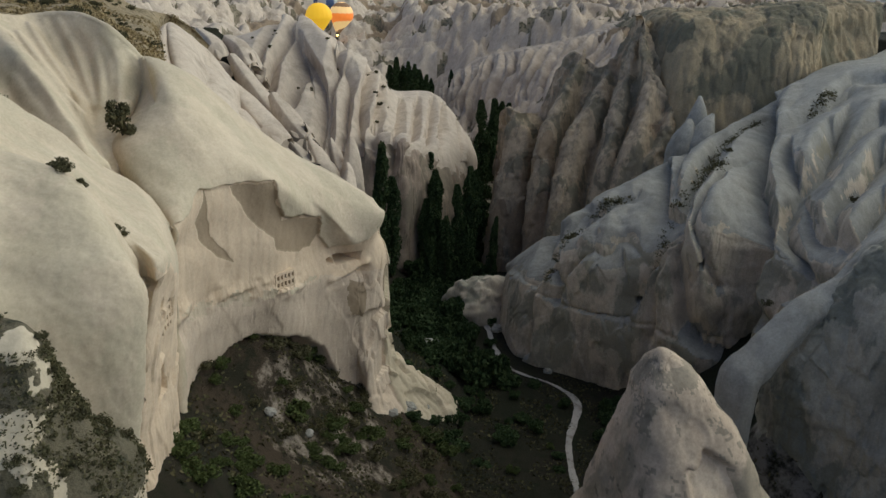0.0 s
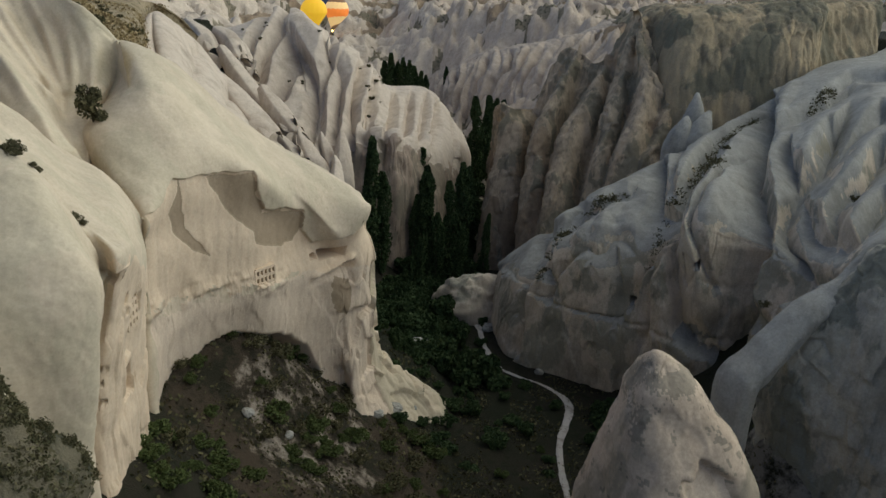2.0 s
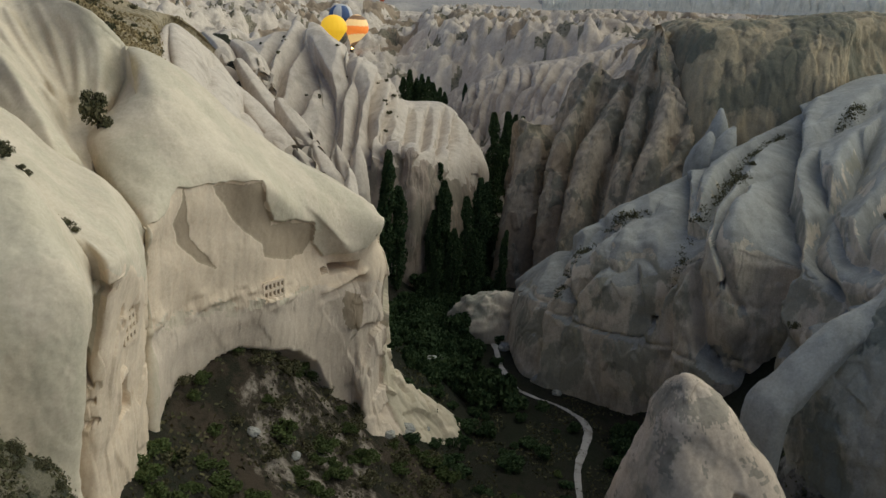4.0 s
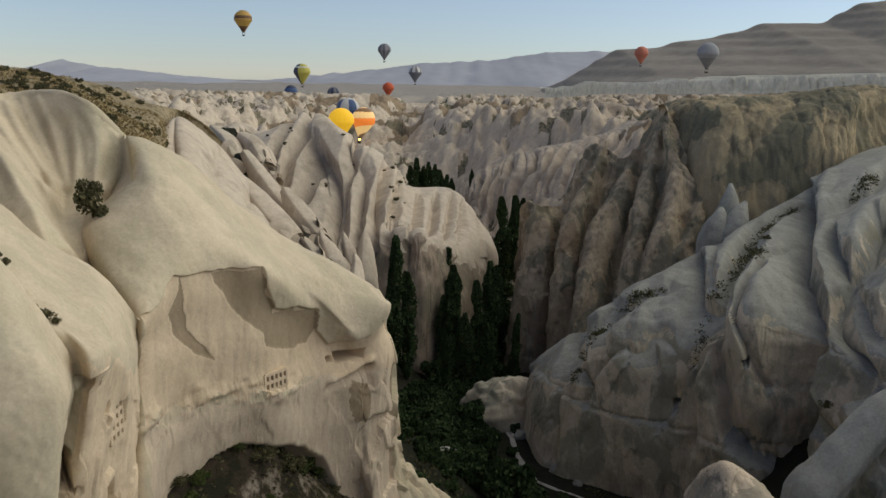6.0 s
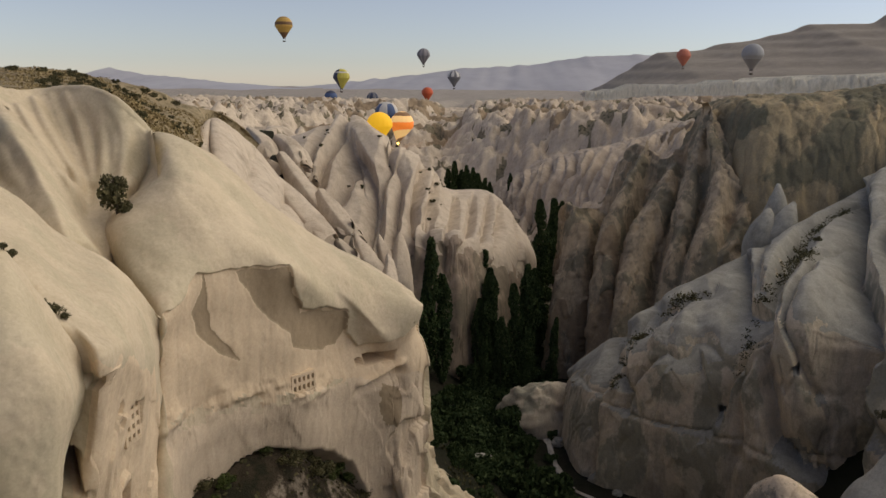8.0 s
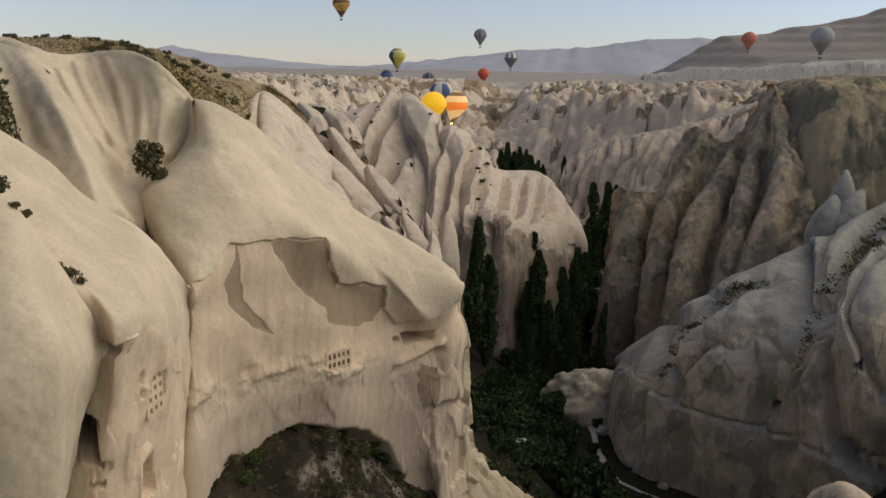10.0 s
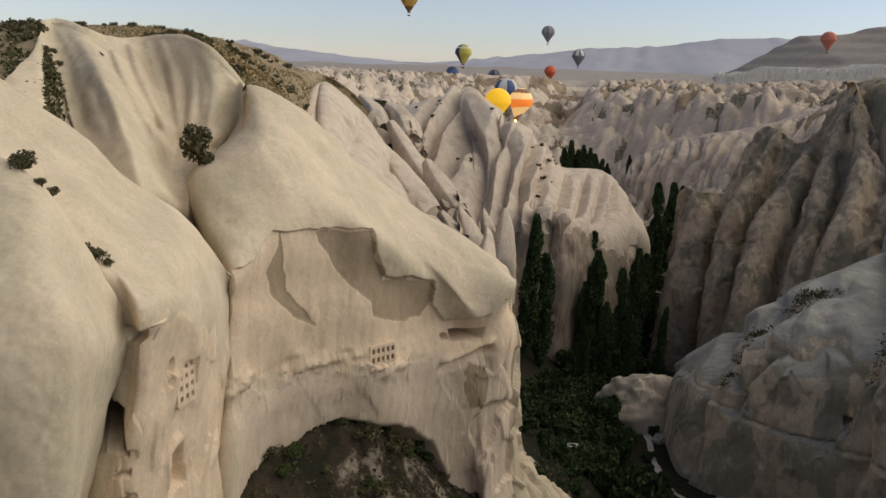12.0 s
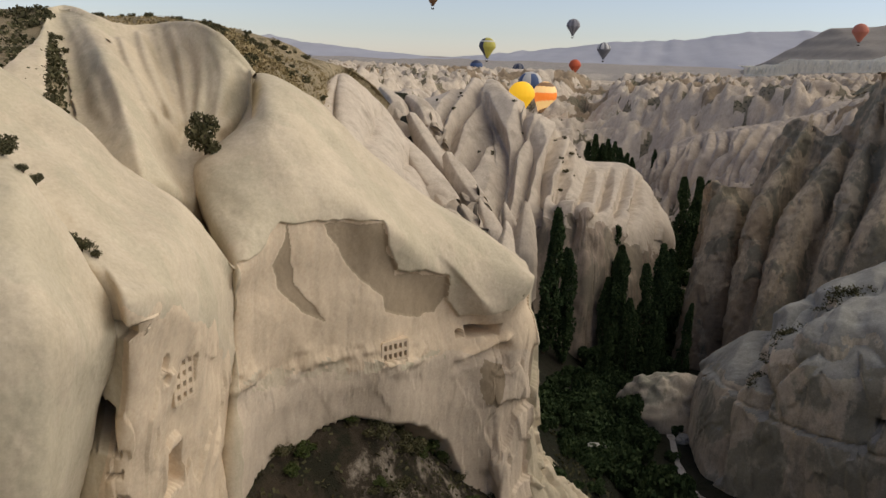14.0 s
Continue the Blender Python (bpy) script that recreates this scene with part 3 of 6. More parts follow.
def fluted(seed, per, depth, v0, v1, mid=0.3, lean=0.0, sink=0.0, wall=9.0):
    def f(p, n, u, v):
        w = 0.35 * fbm(p[..., 0] / 18, p[..., 1] / 18, p[..., 2] / 18, 2, seed)
        a = smooth(v0 - 0.6, v0 + 0.3, v) * (1 - smooth(v1 - 0.4, v1 + 0.6, v))
        d = depth * a * (flutes(u * per + lean * v, w) - 0.75) - sink * smooth(-0.2, 0.4, v) * (1 - smooth(wall - 0.4, wall, v))
        return rough(p + n * d[..., None], n, 0.8, mid, 0.05, 9, seed)
    return f


def inside(poly, x, y):
    """Which points lie in the polygon."""
    hit = np.zeros(x.shape, bool)
    for (x0, y0), (x1, y1) in zip(poly, poly[1:] + poly[:1]):
        if y0 != y1:
            hit ^= ((y0 > y) != (y1 > y)) & (x < (x1 - x0) * (y - y0) / (y1 - y0) + x0)
    return hit


def blur(m, times=1):
    m = m.astype(float)
    for _ in range(times):
        for ax in (0, 1):
            m = (np.roll(m, 1, ax) + 2 * m + np.roll(m, -1, ax)) / 4
    return m


def carve(p, centre, right, half_w, half_h, depth, inward, arched=0.0, reach=4.0, soft=0.12):
    """Pushes a hollow of that width and height into a skin."""
    q = p - np.array(centre)
    a = (q[..., 0] * right[0] + q[..., 1] * right[1]) / half_w
    b = q[..., 2] / half_h
    c = q[..., 0] * inward[0] + q[..., 1] * inward[1]
    d = np.maximum(np.abs(a), np.abs(b + arched * a * a))
    m = (1 - smooth(1 - soft, 1 + soft, d)) * (np.abs(c) < reach)
    return p + (m * depth)[..., None] * np.array([inward[0], inward[1], 0.0])


def cracked(g, seed):
    """Upright cracks and broken blocks of a cliff face."""
    x, y, z = g[..., 0], g[..., 1], g[..., 2]
    crack = np.abs(fbm(x / 2.6, y / 2.6, z / 9.0, 3, seed + 31))
    return 0.9 * np.minimum(crack * 3, 1) - 0.9 + 0.6 * fbm(x / 3.2, y / 3.2, z / 4.5, 3, seed + 37)


def chips(x, y, z, size, tall, seed):
    """Broken slabs: each angular cell of rock stands out by its own amount."""
    w = 0.25 * fbm(x / size * 2, y / size * 2, z / tall * 2, 2, seed + 1)
    x, y, z = x / size + w, y / size + w, z / tall - w
    fx, fy, fz = (np.floor(q).astype(np.int64) for q in (x, y, z))
    best, value = np.full(x.shape, 9.0), np.zeros(x.shape)
    for i in (-1, 0, 1):
        for j in (-1, 0, 1):
            for k in (-1, 0, 1):
                cx, cy, cz = fx + i, fy + j, fz + k
                d = (cx + _hash(cx, cy, cz, seed) - x) ** 2 + (cy + _hash(cx, cy, cz, seed + 2) - y) ** 2 + (cz + _hash(cx, cy, cz, seed + 3) - z) ** 2
                near = d < best
                best, value = np.where(near, d, best), np.where(near, _hash(cx, cy, cz, seed + 4), value)
    return value - 0.5


SKINS = {}


def sub_mesh(name, g, keep, mat):
    """The mesh of those cells of a grid that are kept."""
    m, n = g.shape[:2]
    idx = np.arange(m * n).reshape(m, n)
    q = np.stack([idx[:-1, :-1], idx[1:, :-1], idx[1:, 1:], idx[:-1, 1:]], -1)[keep]
    used, q = np.unique(q.reshape(-1), return_inverse=True)
    me = bpy.data.meshes.new(name)
    me.vertices.add(len(used))
    me.vertices.foreach_set("co", g.reshape(-1, 3)[used].reshape(-1).astype(np.float32))
    me.loops.add(len(q))
    me.loops.foreach_set("vertex_index", q.reshape(-1).astype(np.int32))
    me.polygons.add(len(q) // 4)
    me.polygons.foreach_set("loop_start", np.arange(0, len(q), 4, dtype=np.int32))
    me.polygons.foreach_set("use_smooth", np.ones(len(q) // 4, dtype=bool))
    me.materials.append(mat)
    me.update(calc_edges=True)
    return me


def form(name, net, nu, nv, mat, label, category, shape, key="", pick=None, mats=(), group="", faces=(), **kw):
    """A rock body. faces: one part for each tone that pick gives, as (name, label)."""
    g = rock(net, nu, nv, shape=shape, **kw)
    SKINS[key] = g
    if faces:
        ob, tone = new(name), pick(g)[:-1, :-1]
        for k, (face, words) in enumerate(faces):
            part(face, sub_mesh(face, g, tone == k, [mat, *mats][k]), ob, words)
        return tagged(ob, label, category, group)
    return tagged(new(name, grid_mesh(name, g, [mat, *mats], False, pick(g) if pick else None)), label, category, group)


# ---- the carved dome: face coordinates along its cliff and upwards
FACE0, FACE, INTO = np.array([-24.5, 70.0]), np.array([0.53, 0.85]), (-0.84, 0.54)
SCAR_A = [(8.9, 46.4), (11.5, 46.2), (13.9, 46.0), (14.8, 43.6), (16.3, 41.9), (16.5, 40.9), (18.7, 40.5), (23.6, 39.3), (24.2, 37.3), (22.9, 35.7), (18.8, 36.3), (15.5, 37.7), (15.3, 39.1), (12.7, 41.0), (11.2, 42.7), (9.7, 44.6)]
SCAR_B = [(5.3, 46.9), (4.9, 45.7), (4.0, 43.9), (4.8, 41.7), (6.8, 39.5), (9.6, 37.9), (7.9, 39.8), (6.3, 41.9), (5.6, 43.6)]
ARCH_S, ARCH_Z = [6.8, 8.0, 9.6, 12.6, 16.0, 22.7, 26.0, 28.0, 29.8, 31.0], [21.0, 25.8, 27.2, 27.6, 26.7, 23.5, 20.9, 17.0, 11.5, 7.0]


def face_coords(p):
    return (p[..., 0] - FACE0[0]) * FACE[0] + (p[..., 1] - FACE0[1]) * FACE[1], p[..., 2]


def scars(p, outline):
    s, z = face_coords(p)
    s = s + 0.25 * fbm(s / 1.2, z / 1.2, 0 * s, 3, 61)
    z = z + 0.25 * fbm(s / 1.2, z / 1.2, 0 * s + 8, 3, 62)
    return inside(outline, s, z)


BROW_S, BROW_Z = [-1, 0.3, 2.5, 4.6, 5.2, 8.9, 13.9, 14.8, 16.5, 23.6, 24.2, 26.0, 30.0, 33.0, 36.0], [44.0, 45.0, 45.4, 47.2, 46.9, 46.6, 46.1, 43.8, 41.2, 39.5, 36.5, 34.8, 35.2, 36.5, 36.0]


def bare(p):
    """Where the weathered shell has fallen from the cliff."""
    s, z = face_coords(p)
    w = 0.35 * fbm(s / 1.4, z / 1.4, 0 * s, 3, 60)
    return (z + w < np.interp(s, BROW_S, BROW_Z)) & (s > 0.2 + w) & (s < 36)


def dome_face(p, n, u, v):
    s, z = face_coords(p)
    p = rough(p, n, 0.45, 0.1, 0.03, 12, 11)
    p = p + n * (0.4 * fbm(s / 3.5, z / 16, 0 * s, 2, 58) * (1 - smooth(2.2, 2.8, v)))[..., None]
    front = smooth(0.5, 1.0, u) * (1 - smooth(7.2, 8.2, u)) * smooth(2.4, 3.0, v)
    streak = fbm(s / 0.7, z / 9.0, 0 * s, 3, 63) * 0.02 + fbm(s / 2.5, z / 4.0, 0 * s, 3, 64) * 0.12 + 0.16 * chips(p[..., 0], p[..., 1], z, 3.0, 4.5, 76) * smooth(38, 35, z + 0.15 * s)
    ledge = np.exp(-((z - 34.0 + 0.15 * s - 1.4 + 0.8 * vnoise(s / 4, 0 * s, 0 * s, 66)) / 1.3) ** 2) * (0.4 + 0.8 * fbm(s / 1.6, z / 0.8, 0 * s, 4, 65))
    low = 0.7 * smooth(35, 31, z - 0.0 * s)
    p = p + n * (front * (streak + 0.7 * ledge * smooth(-0.2, 0.4, fbm(s / 4, 0 * s, 0 * s + 3, 2, 70)) * (1 - smooth(22, 30, s)) + low))[..., None]
    ruin = smooth(5.4, 6.4, u) * smooth(3.8, 4.6, v)
    p = p + n * (ruin * (0.4 * cracked(p, 69) + 1.3 * chips(p[..., 0], p[..., 1], z, 3.2, 4.4, 77)))[..., None]
    p = p + (blur(bare(p) & (u > 0.9) & (v > 1.5), 1) * 0.4)[..., None] * np.array([INTO[0], INTO[1], 0.0])
    p = p + n * (front * 0.08 * cracked(p, 59) * smooth(3.6, 4.4, v))[..., None]
    m = blur(scars(p, SCAR_A) | scars(p, SCAR_B), 1)
    p = p + (m * 0.08)[..., None] * np.array([INTO[0], INTO[1], 0.0])
    lip = np.interp(s + 0.5 * fbm(s / 2, 0 * s, 0 * s, 2, 67), ARCH_S, ARCH_Z)
    hollow = smooth(-0.1, 0.25, lip - z) * (0.3 + 0.7 * smooth(0, 2.5, lip - z)) * ((s > 6.7) & (s < 31.2) & (u > 1.2) & (u < 7.6))
    p = p + (hollow * (4.0 + 0.6 * fbm(s / 3, z / 3, 0 * s, 2, 68)))[..., None] * np.array([INTO[0], INTO[1], 0.0])
    for c, hw, hh, dep, arch in (((-11.3, 95.2, 32.9), 1.75, 0.62, 4.5, 0.0), ((-13.3, 93.5, 33.0), 0.45, 0.36, 2.5, 0.4), ((-17.0, 84.9, 33.7), 1.3, 0.8, 1.3, 0.0), ((-8.9, 97.2, 36.6), 0.16, 0.14, 0.5, 0.3)):
        p = carve(p, c, FACE, hw, hh, dep, INTO, arch, 3.0, 0.05)
    s, z = face_coords(p)
    band = np.exp(-((z - 30.9 - 0.28 * (s - 27)) / 0.35) ** 2) * smooth(25, 26, s) * (1 - smooth(30.5, 31.5, s))
    return p + n * (0.8 * band - 0.6 * np.exp(-((z - 29.9 - 0.28 * (s - 27)) / 0.5) ** 2) * smooth(25, 26, s) * (1 - smooth(30.5, 31.5, s)))[..., None]


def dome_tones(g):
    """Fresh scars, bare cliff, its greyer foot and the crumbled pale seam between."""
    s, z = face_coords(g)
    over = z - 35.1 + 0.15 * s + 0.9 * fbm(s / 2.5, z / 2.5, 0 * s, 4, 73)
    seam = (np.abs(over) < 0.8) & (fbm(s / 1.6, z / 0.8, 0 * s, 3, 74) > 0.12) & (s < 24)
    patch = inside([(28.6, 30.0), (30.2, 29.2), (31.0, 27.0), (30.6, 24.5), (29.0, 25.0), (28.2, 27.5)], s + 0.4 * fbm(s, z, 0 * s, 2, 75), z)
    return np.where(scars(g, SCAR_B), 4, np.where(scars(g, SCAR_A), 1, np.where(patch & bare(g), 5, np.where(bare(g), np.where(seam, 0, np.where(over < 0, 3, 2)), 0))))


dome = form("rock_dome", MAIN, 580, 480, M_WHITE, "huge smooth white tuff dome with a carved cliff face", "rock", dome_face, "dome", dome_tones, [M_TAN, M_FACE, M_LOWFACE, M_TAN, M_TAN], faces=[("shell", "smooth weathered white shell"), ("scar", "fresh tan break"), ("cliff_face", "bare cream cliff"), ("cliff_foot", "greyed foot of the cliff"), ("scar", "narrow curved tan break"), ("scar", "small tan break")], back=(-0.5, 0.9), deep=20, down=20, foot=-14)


def hump_face(p, n, u, v):
    p = rough(p, n, 0.3, 0.1, 0.04, 9, 12)
    s = p[..., 1]
    p = p + n * (0.35 * fbm(s / 2.6, (p[..., 0] - p[..., 2]) / 16, 0 * s, 2, 56) * (1 - smooth(2.2, 2.8, v)) + smooth(3.0, 3.5, v) * (0.12 * cracked(p, 55) + 0.3 * chips(p[..., 0], s, p[..., 2], 2.6, 7.0, 54)))[..., None]
    p = p + n * (smooth(2.8, 3.4, v) * (0.03 * fbm(s / 0.6, p[..., 2] / 7, 0 * s, 3, 71) + 0.14 * fbm(s / 2.5, p[..., 2] / 2.5, 0 * s, 3, 72)))[..., None]
    side, front = ((0.0, 1.0), (-1.0, 0.15)), ((1.0, 0.0), (-0.1, 1.0))
    for c, (right, inw), hw, hh, dep, arch in (((-22.6, 53.1, 40.75), ((1.0, 0.0), (-0.55, 0.83)), 1.05, 1.4, 12.0, 0.25), ((-19.4, 51.2, 46.7), front, 0.9, 0.45, 0.9, 0.3), ((-20.2, 56.0, 43.3), side, 0.3, 0.4, 0.6, 0.0), ((-20.4, 56.1, 42.3), side, 0.25, 0.3, 0.5, 0.0), ((-22.0, 53.5, 37.9), front, 0.4, 0.12, 0.8, 0.0), ((-22.0, 53.5, 36.3), front, 0.35, 0.22, 0.8, 0.0), ((-21.0, 58.7, 41.2), side, 0.8, 1.28, 1.3, 0.0), ((-21.8, 58.3, 35.7), side, 0.95, 1.35, 1.2, 0.1)):
        p = carve(p, c, right, hw, hh, dep, inw, arch, 1.5, 0.05)
    return p


def near_wall(p, n):
    p = rough(p, n, 0.7, 0.4, 0.06, 6, 22)
    p = p + n * (0.5 * chips(p[..., 0], p[..., 1], p[..., 2], 1.8, 2.8, 28) + 0.3 * cracked(p, 29))[..., None]
    for c, hw, hh, dep in (WALL_HOLES):
        p = carve(p, c, (1.0, 0.0), hw, hh, dep, (0.3, 0.95), 0.3, 5.0)
    return p


WALL_HOLES = (((44.0, 68.5, 20.0), 1.6, 1.2, 2.0),)
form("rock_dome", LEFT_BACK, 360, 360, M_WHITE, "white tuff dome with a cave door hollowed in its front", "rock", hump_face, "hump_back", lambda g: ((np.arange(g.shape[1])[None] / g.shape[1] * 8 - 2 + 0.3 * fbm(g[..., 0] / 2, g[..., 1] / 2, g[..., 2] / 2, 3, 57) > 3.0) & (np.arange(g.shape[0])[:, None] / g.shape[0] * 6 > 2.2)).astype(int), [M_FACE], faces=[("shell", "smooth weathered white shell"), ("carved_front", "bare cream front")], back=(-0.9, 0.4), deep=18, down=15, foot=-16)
form("rock_dome", LEFT_FRONT, 300, 300, M_WHITE, "smooth white tuff hump dotted with bushes", "rock", lambda p, n, u, v: rough(p + n * (0.35 * fbm(p[..., 1] / 2.4, (p[..., 0] - p[..., 2]) / 14, 0 * u, 2, 53))[..., None], n, 0.3, 0.12, 0.05, 8, 13), "hump_front", back=(-0.9, 0.4), deep=15, down=10)
def bowl_face(p, n, u, v):
    a = smooth(4.2, 5.2, u) * (1 - smooth(7.2, 8.0, u)) * smooth(0.2, 0.8, v) * (1 - smooth(2.2, 3.0, v))
    f = flutes(u * 1.9, 0.7 * fbm(p[..., 0] / 5, p[..., 1] / 5, p[..., 2] / 8, 2, 79), 0.8)
    return rough(p + n * (a * 0.3 * (f - 0.7) - 0.6 * smooth(0.3, 1.0, u) * smooth(-0.4, 0.2, v))[..., None], n, 0.4, 0.12, 0.05, 7, 14)


form("rock_slope", BOWL, 300, 240, M_WHITE, "white tuff slope under a grassy rim", "rock", bowl_face, "bowl", lambda g: (np.arange(g.shape[0])[:, None] / g.shape[0] * 8 + 0.9 * fbm(g[..., 0] / 4, g[..., 1] / 4, g[..., 2] / 4, 3, 78) < 1.5).astype(int), [M_HILL], faces=[("rock_face", ""), ("rim", "dry grassy rim")], deep=6, down=2)
form("hillside", HILL, 200, 160, M_HILL, "dry grassy hillside above the pale rocks", "hill", simple(15, 0.8, 14, 0.3), "hill", back=(0, 1), deep=40, down=10)
# clefts of the grey slope: depth, breadth of the long and the short flank, and the line from the top down
CLEFTS = (
    (2.6, 4.0, 1.0, [(67.3, 168.5, 45.5), (58.8, 159.5, 41.3), (53.2, 154.0, 39.1), (44.7, 137.6, 35.3), (37.4, 123.7, 32.8), (34.9, 122.0, 27.0), (33.6, 122.3, 23.0), (32.8, 121.6, 16.4)]),
    (1.3, 2.0, 0.7, [(55.9, 145.0, 41.0), (50.8, 138.2, 39.2), (43.9, 127.3, 36.9), (38.7, 119.4, 35.2), (36.5, 120.4, 28.5), (35.1, 121.0, 23.5), (35.1, 119.0, 15.7), (35.4, 119.2, 11.7)]),
    (1.5, 2.5, 1.2, [(41.4, 139.0, 35.6), (38.4, 140.3, 34.4), (34.3, 138.4, 32.1), (31.5, 137.7, 29.7), (29.4, 137.9, 29.3)]),
    (1.6, 2.0, 1.0, [(28.7, 148.8, 26.3), (23.8, 142.6, 23.6), (20.7, 138.9, 19.3), (18.3, 136.5, 14.7), (17.6, 134.4, 7.9), (17.3, 133.6, 1.5)]),
    (1.6, 1.6, 1.0, [(28.8, 137.7, 28.7), (25.2, 135.0, 24.0), (22.6, 131.5, 19.0), (21.8, 131.5, 13.7)]),
    (1.3, 2.2, 1.2, [(30.6, 136.4, 28.4), (30.8, 128.0, 25.6), (31.3, 124.5, 21.1), (32.1, 122.1, 14.1)]),
    (3.8, 5.5, 1.1, [(66.2, 135.6, 44.0), (59.6, 125.7, 40.8), (54.0, 119.1, 37.3), (49.2, 113.3, 34.9), (47.6, 113.5, 30.5), (46.8, 112.2, 26.6), (47.1, 110.9, 20.0), (47.9, 110.9, 12.5)]),
    (2.2, 3.5, 1.0, [(76.9, 140.7, 47.7), (68.9, 133.7, 44.8), (62.3, 126.4, 42.4), (58.8, 122.4, 39.8)]),
    (3.2, 4.5, 1.0, [(69.1, 123.9, 43.8), (63.2, 117.5, 42.0), (58.5, 113.3, 39.1), (53.0, 106.8, 35.9), (51.0, 106.0, 32.5), (49.8, 106.1, 29.1), (48.7, 103.8, 25.8)]),
    (2.8, 4.0, 1.0, [(61.5, 108.1, 40.6), (56.7, 103.1, 38.8), (53.6, 100.7, 37.2), (51.2, 100.2, 33.8), (49.7, 100.7, 29.6)]),
    (1.8, 3.5, 1.2, [(79.1, 159.0, 49.6), (72.7, 153.8, 47.7), (65.3, 149.8, 44.9), (59.2, 146.4, 42.7), (54.1, 142.7, 40.6)]),
    (1.6, 3.0, 1.2, [(90.5, 170.2, 55.8), (82.9, 165.2, 51.0), (75.5, 157.8, 48.3)]),
)

# clefts of the fluted ridge
RIDGE_CLEFTS = (
    (2.4, 3.0, 1.6, [(-48.5, 237.8, 51.0), (-49.8, 233.5, 47.3), (-50.1, 226.7, 43.9), (-49.9, 219.8, 41.0)]),
    (2.6, 3.0, 1.6, [(-43.2, 235.2, 48.7), (-44.4, 229.9, 45.4), (-45.6, 223.4, 42.1), (-45.9, 217.3, 39.0), (-45.3, 211.5, 35.3)]),
    (3.0, 3.2, 1.8, [(-41.1, 230.8, 46.3), (-39.0, 224.7, 42.6), (-36.6, 219.1, 39.2), (-38.0, 214.1, 35.8), (-38.9, 210.0, 33.7), (-39.9, 206.3, 31.6)]),
    (3.2, 3.0, 2.4, [(-39.9, 228.9, 45.2), (-35.4, 220.3, 40.6), (-32.0, 213.2, 36.5), (-29.9, 206.2, 31.9), (-28.7, 199.3, 27.6)]),
    (2.8, 3.4, 1.8, [(-28.8, 227.4, 45.8), (-27.5, 221.6, 42.3), (-28.5, 215.0, 39.0), (-29.2, 211.2, 35.5), (-28.6, 204.6, 30.8), (-27.5, 197.8, 26.6)]),
    (2.4, 2.8, 1.6, [(-26.2, 225.6, 43.5), (-23.9, 218.4, 38.9), (-24.3, 209.9, 34.5), (-24.2, 203.1, 29.9), (-24.0, 198.5, 26.7)]),
    (2.8, 2.8, 1.8, [(-20.0, 223.8, 39.1), (-20.2, 214.8, 35.5), (-20.5, 207.4, 31.6), (-20.0, 199.2, 27.5), (-19.8, 193.2, 23.9)]),
    (2.4, 2.4, 1.6, [(-16.0, 221.0, 33.8), (-16.5, 213.7, 31.9), (-16.9, 205.7, 29.3), (-16.5, 194.8, 25.8)]),
    (2.0, 2.2, 1.4, [(-12.5, 239.5, 30.6), (-11.6, 218.0, 29.0), (-11.8, 205.7, 26.8), (-11.8, 192.0, 25.8)]),
    (1.8, 2.2, 1.4, [(-7.9, 244.1, 29.3), (-7.8, 227.3, 27.1), (-7.7, 205.7, 26.4), (-7.8, 192.1, 25.8)]),
    (1.8, 2.2, 1.4, [(-3.3, 248.9, 28.2), (-3.4, 233.2, 25.6), (-3.7, 212.6, 24.7), (-4.1, 200.5, 23.8)]),
    (2.0, 2.2, 1.4, [(0.3, 254.5, 27.0), (0.0, 236.8, 24.5), (-0.2, 221.8, 22.5), (-0.6, 210.4, 21.1)]),
    (1.6, 2.0, 1.4, [(4.8, 258.7, 21.1), (5.9, 236.6, 17.7), (6.5, 229.8, 13.7)]),
)


def cleft_depth(p, clefts, e1, e2, wander=0.5, gain=1.35, bend=1.5, broad=1.0):
    """How deep the clefts cut at each point: a long flank above each line, a short one below."""
    e1, e2 = np.array(e1), np.array(e2)
    q = np.stack([p @ e1, p @ e2], -1) + wander * np.stack([fbm(p[..., 0] / 4, p[..., 1] / 4, p[..., 2] / 4, 2, k) for k in (661, 662)], -1)
    cut, crest = np.zeros(p.shape[:2]), np.zeros(p.shape[:2])
    for depth, long_w, short_w, line in clefts:
        a = np.array(line)
        a = np.stack([a @ e1, a @ e2], -1)
        best, side = np.full(p.shape[:2], 1e9), np.zeros(p.shape[:2])
        for k in range(len(a) - 1):
            d = a[k + 1] - a[k]
            t = np.clip(((q - a[k]) @ d) / (d @ d), 0, 1)
            r = q - a[k] - t[..., None] * d
            far = np.hypot(r[..., 0], r[..., 1])
            near = far < best
            best = np.where(near, far, best)
            side = np.where(near, d[0] * (q[..., 1] - a[k, 1]) - d[1] * (q[..., 0] - a[k, 0]), side)
        w = broad * np.where(side > 0, 1.1 * short_w, 1.3 * long_w)
        cut = np.maximum(cut, gain * depth * np.clip(1 - best / w, 0, 1) ** np.where(side > 0, 1.0, bend))
        crest = np.maximum(crest, np.where(side > 0, 0.25 * depth * np.exp(-((best - 1.9) / 1.7) ** 2), 0))
    return cut - crest


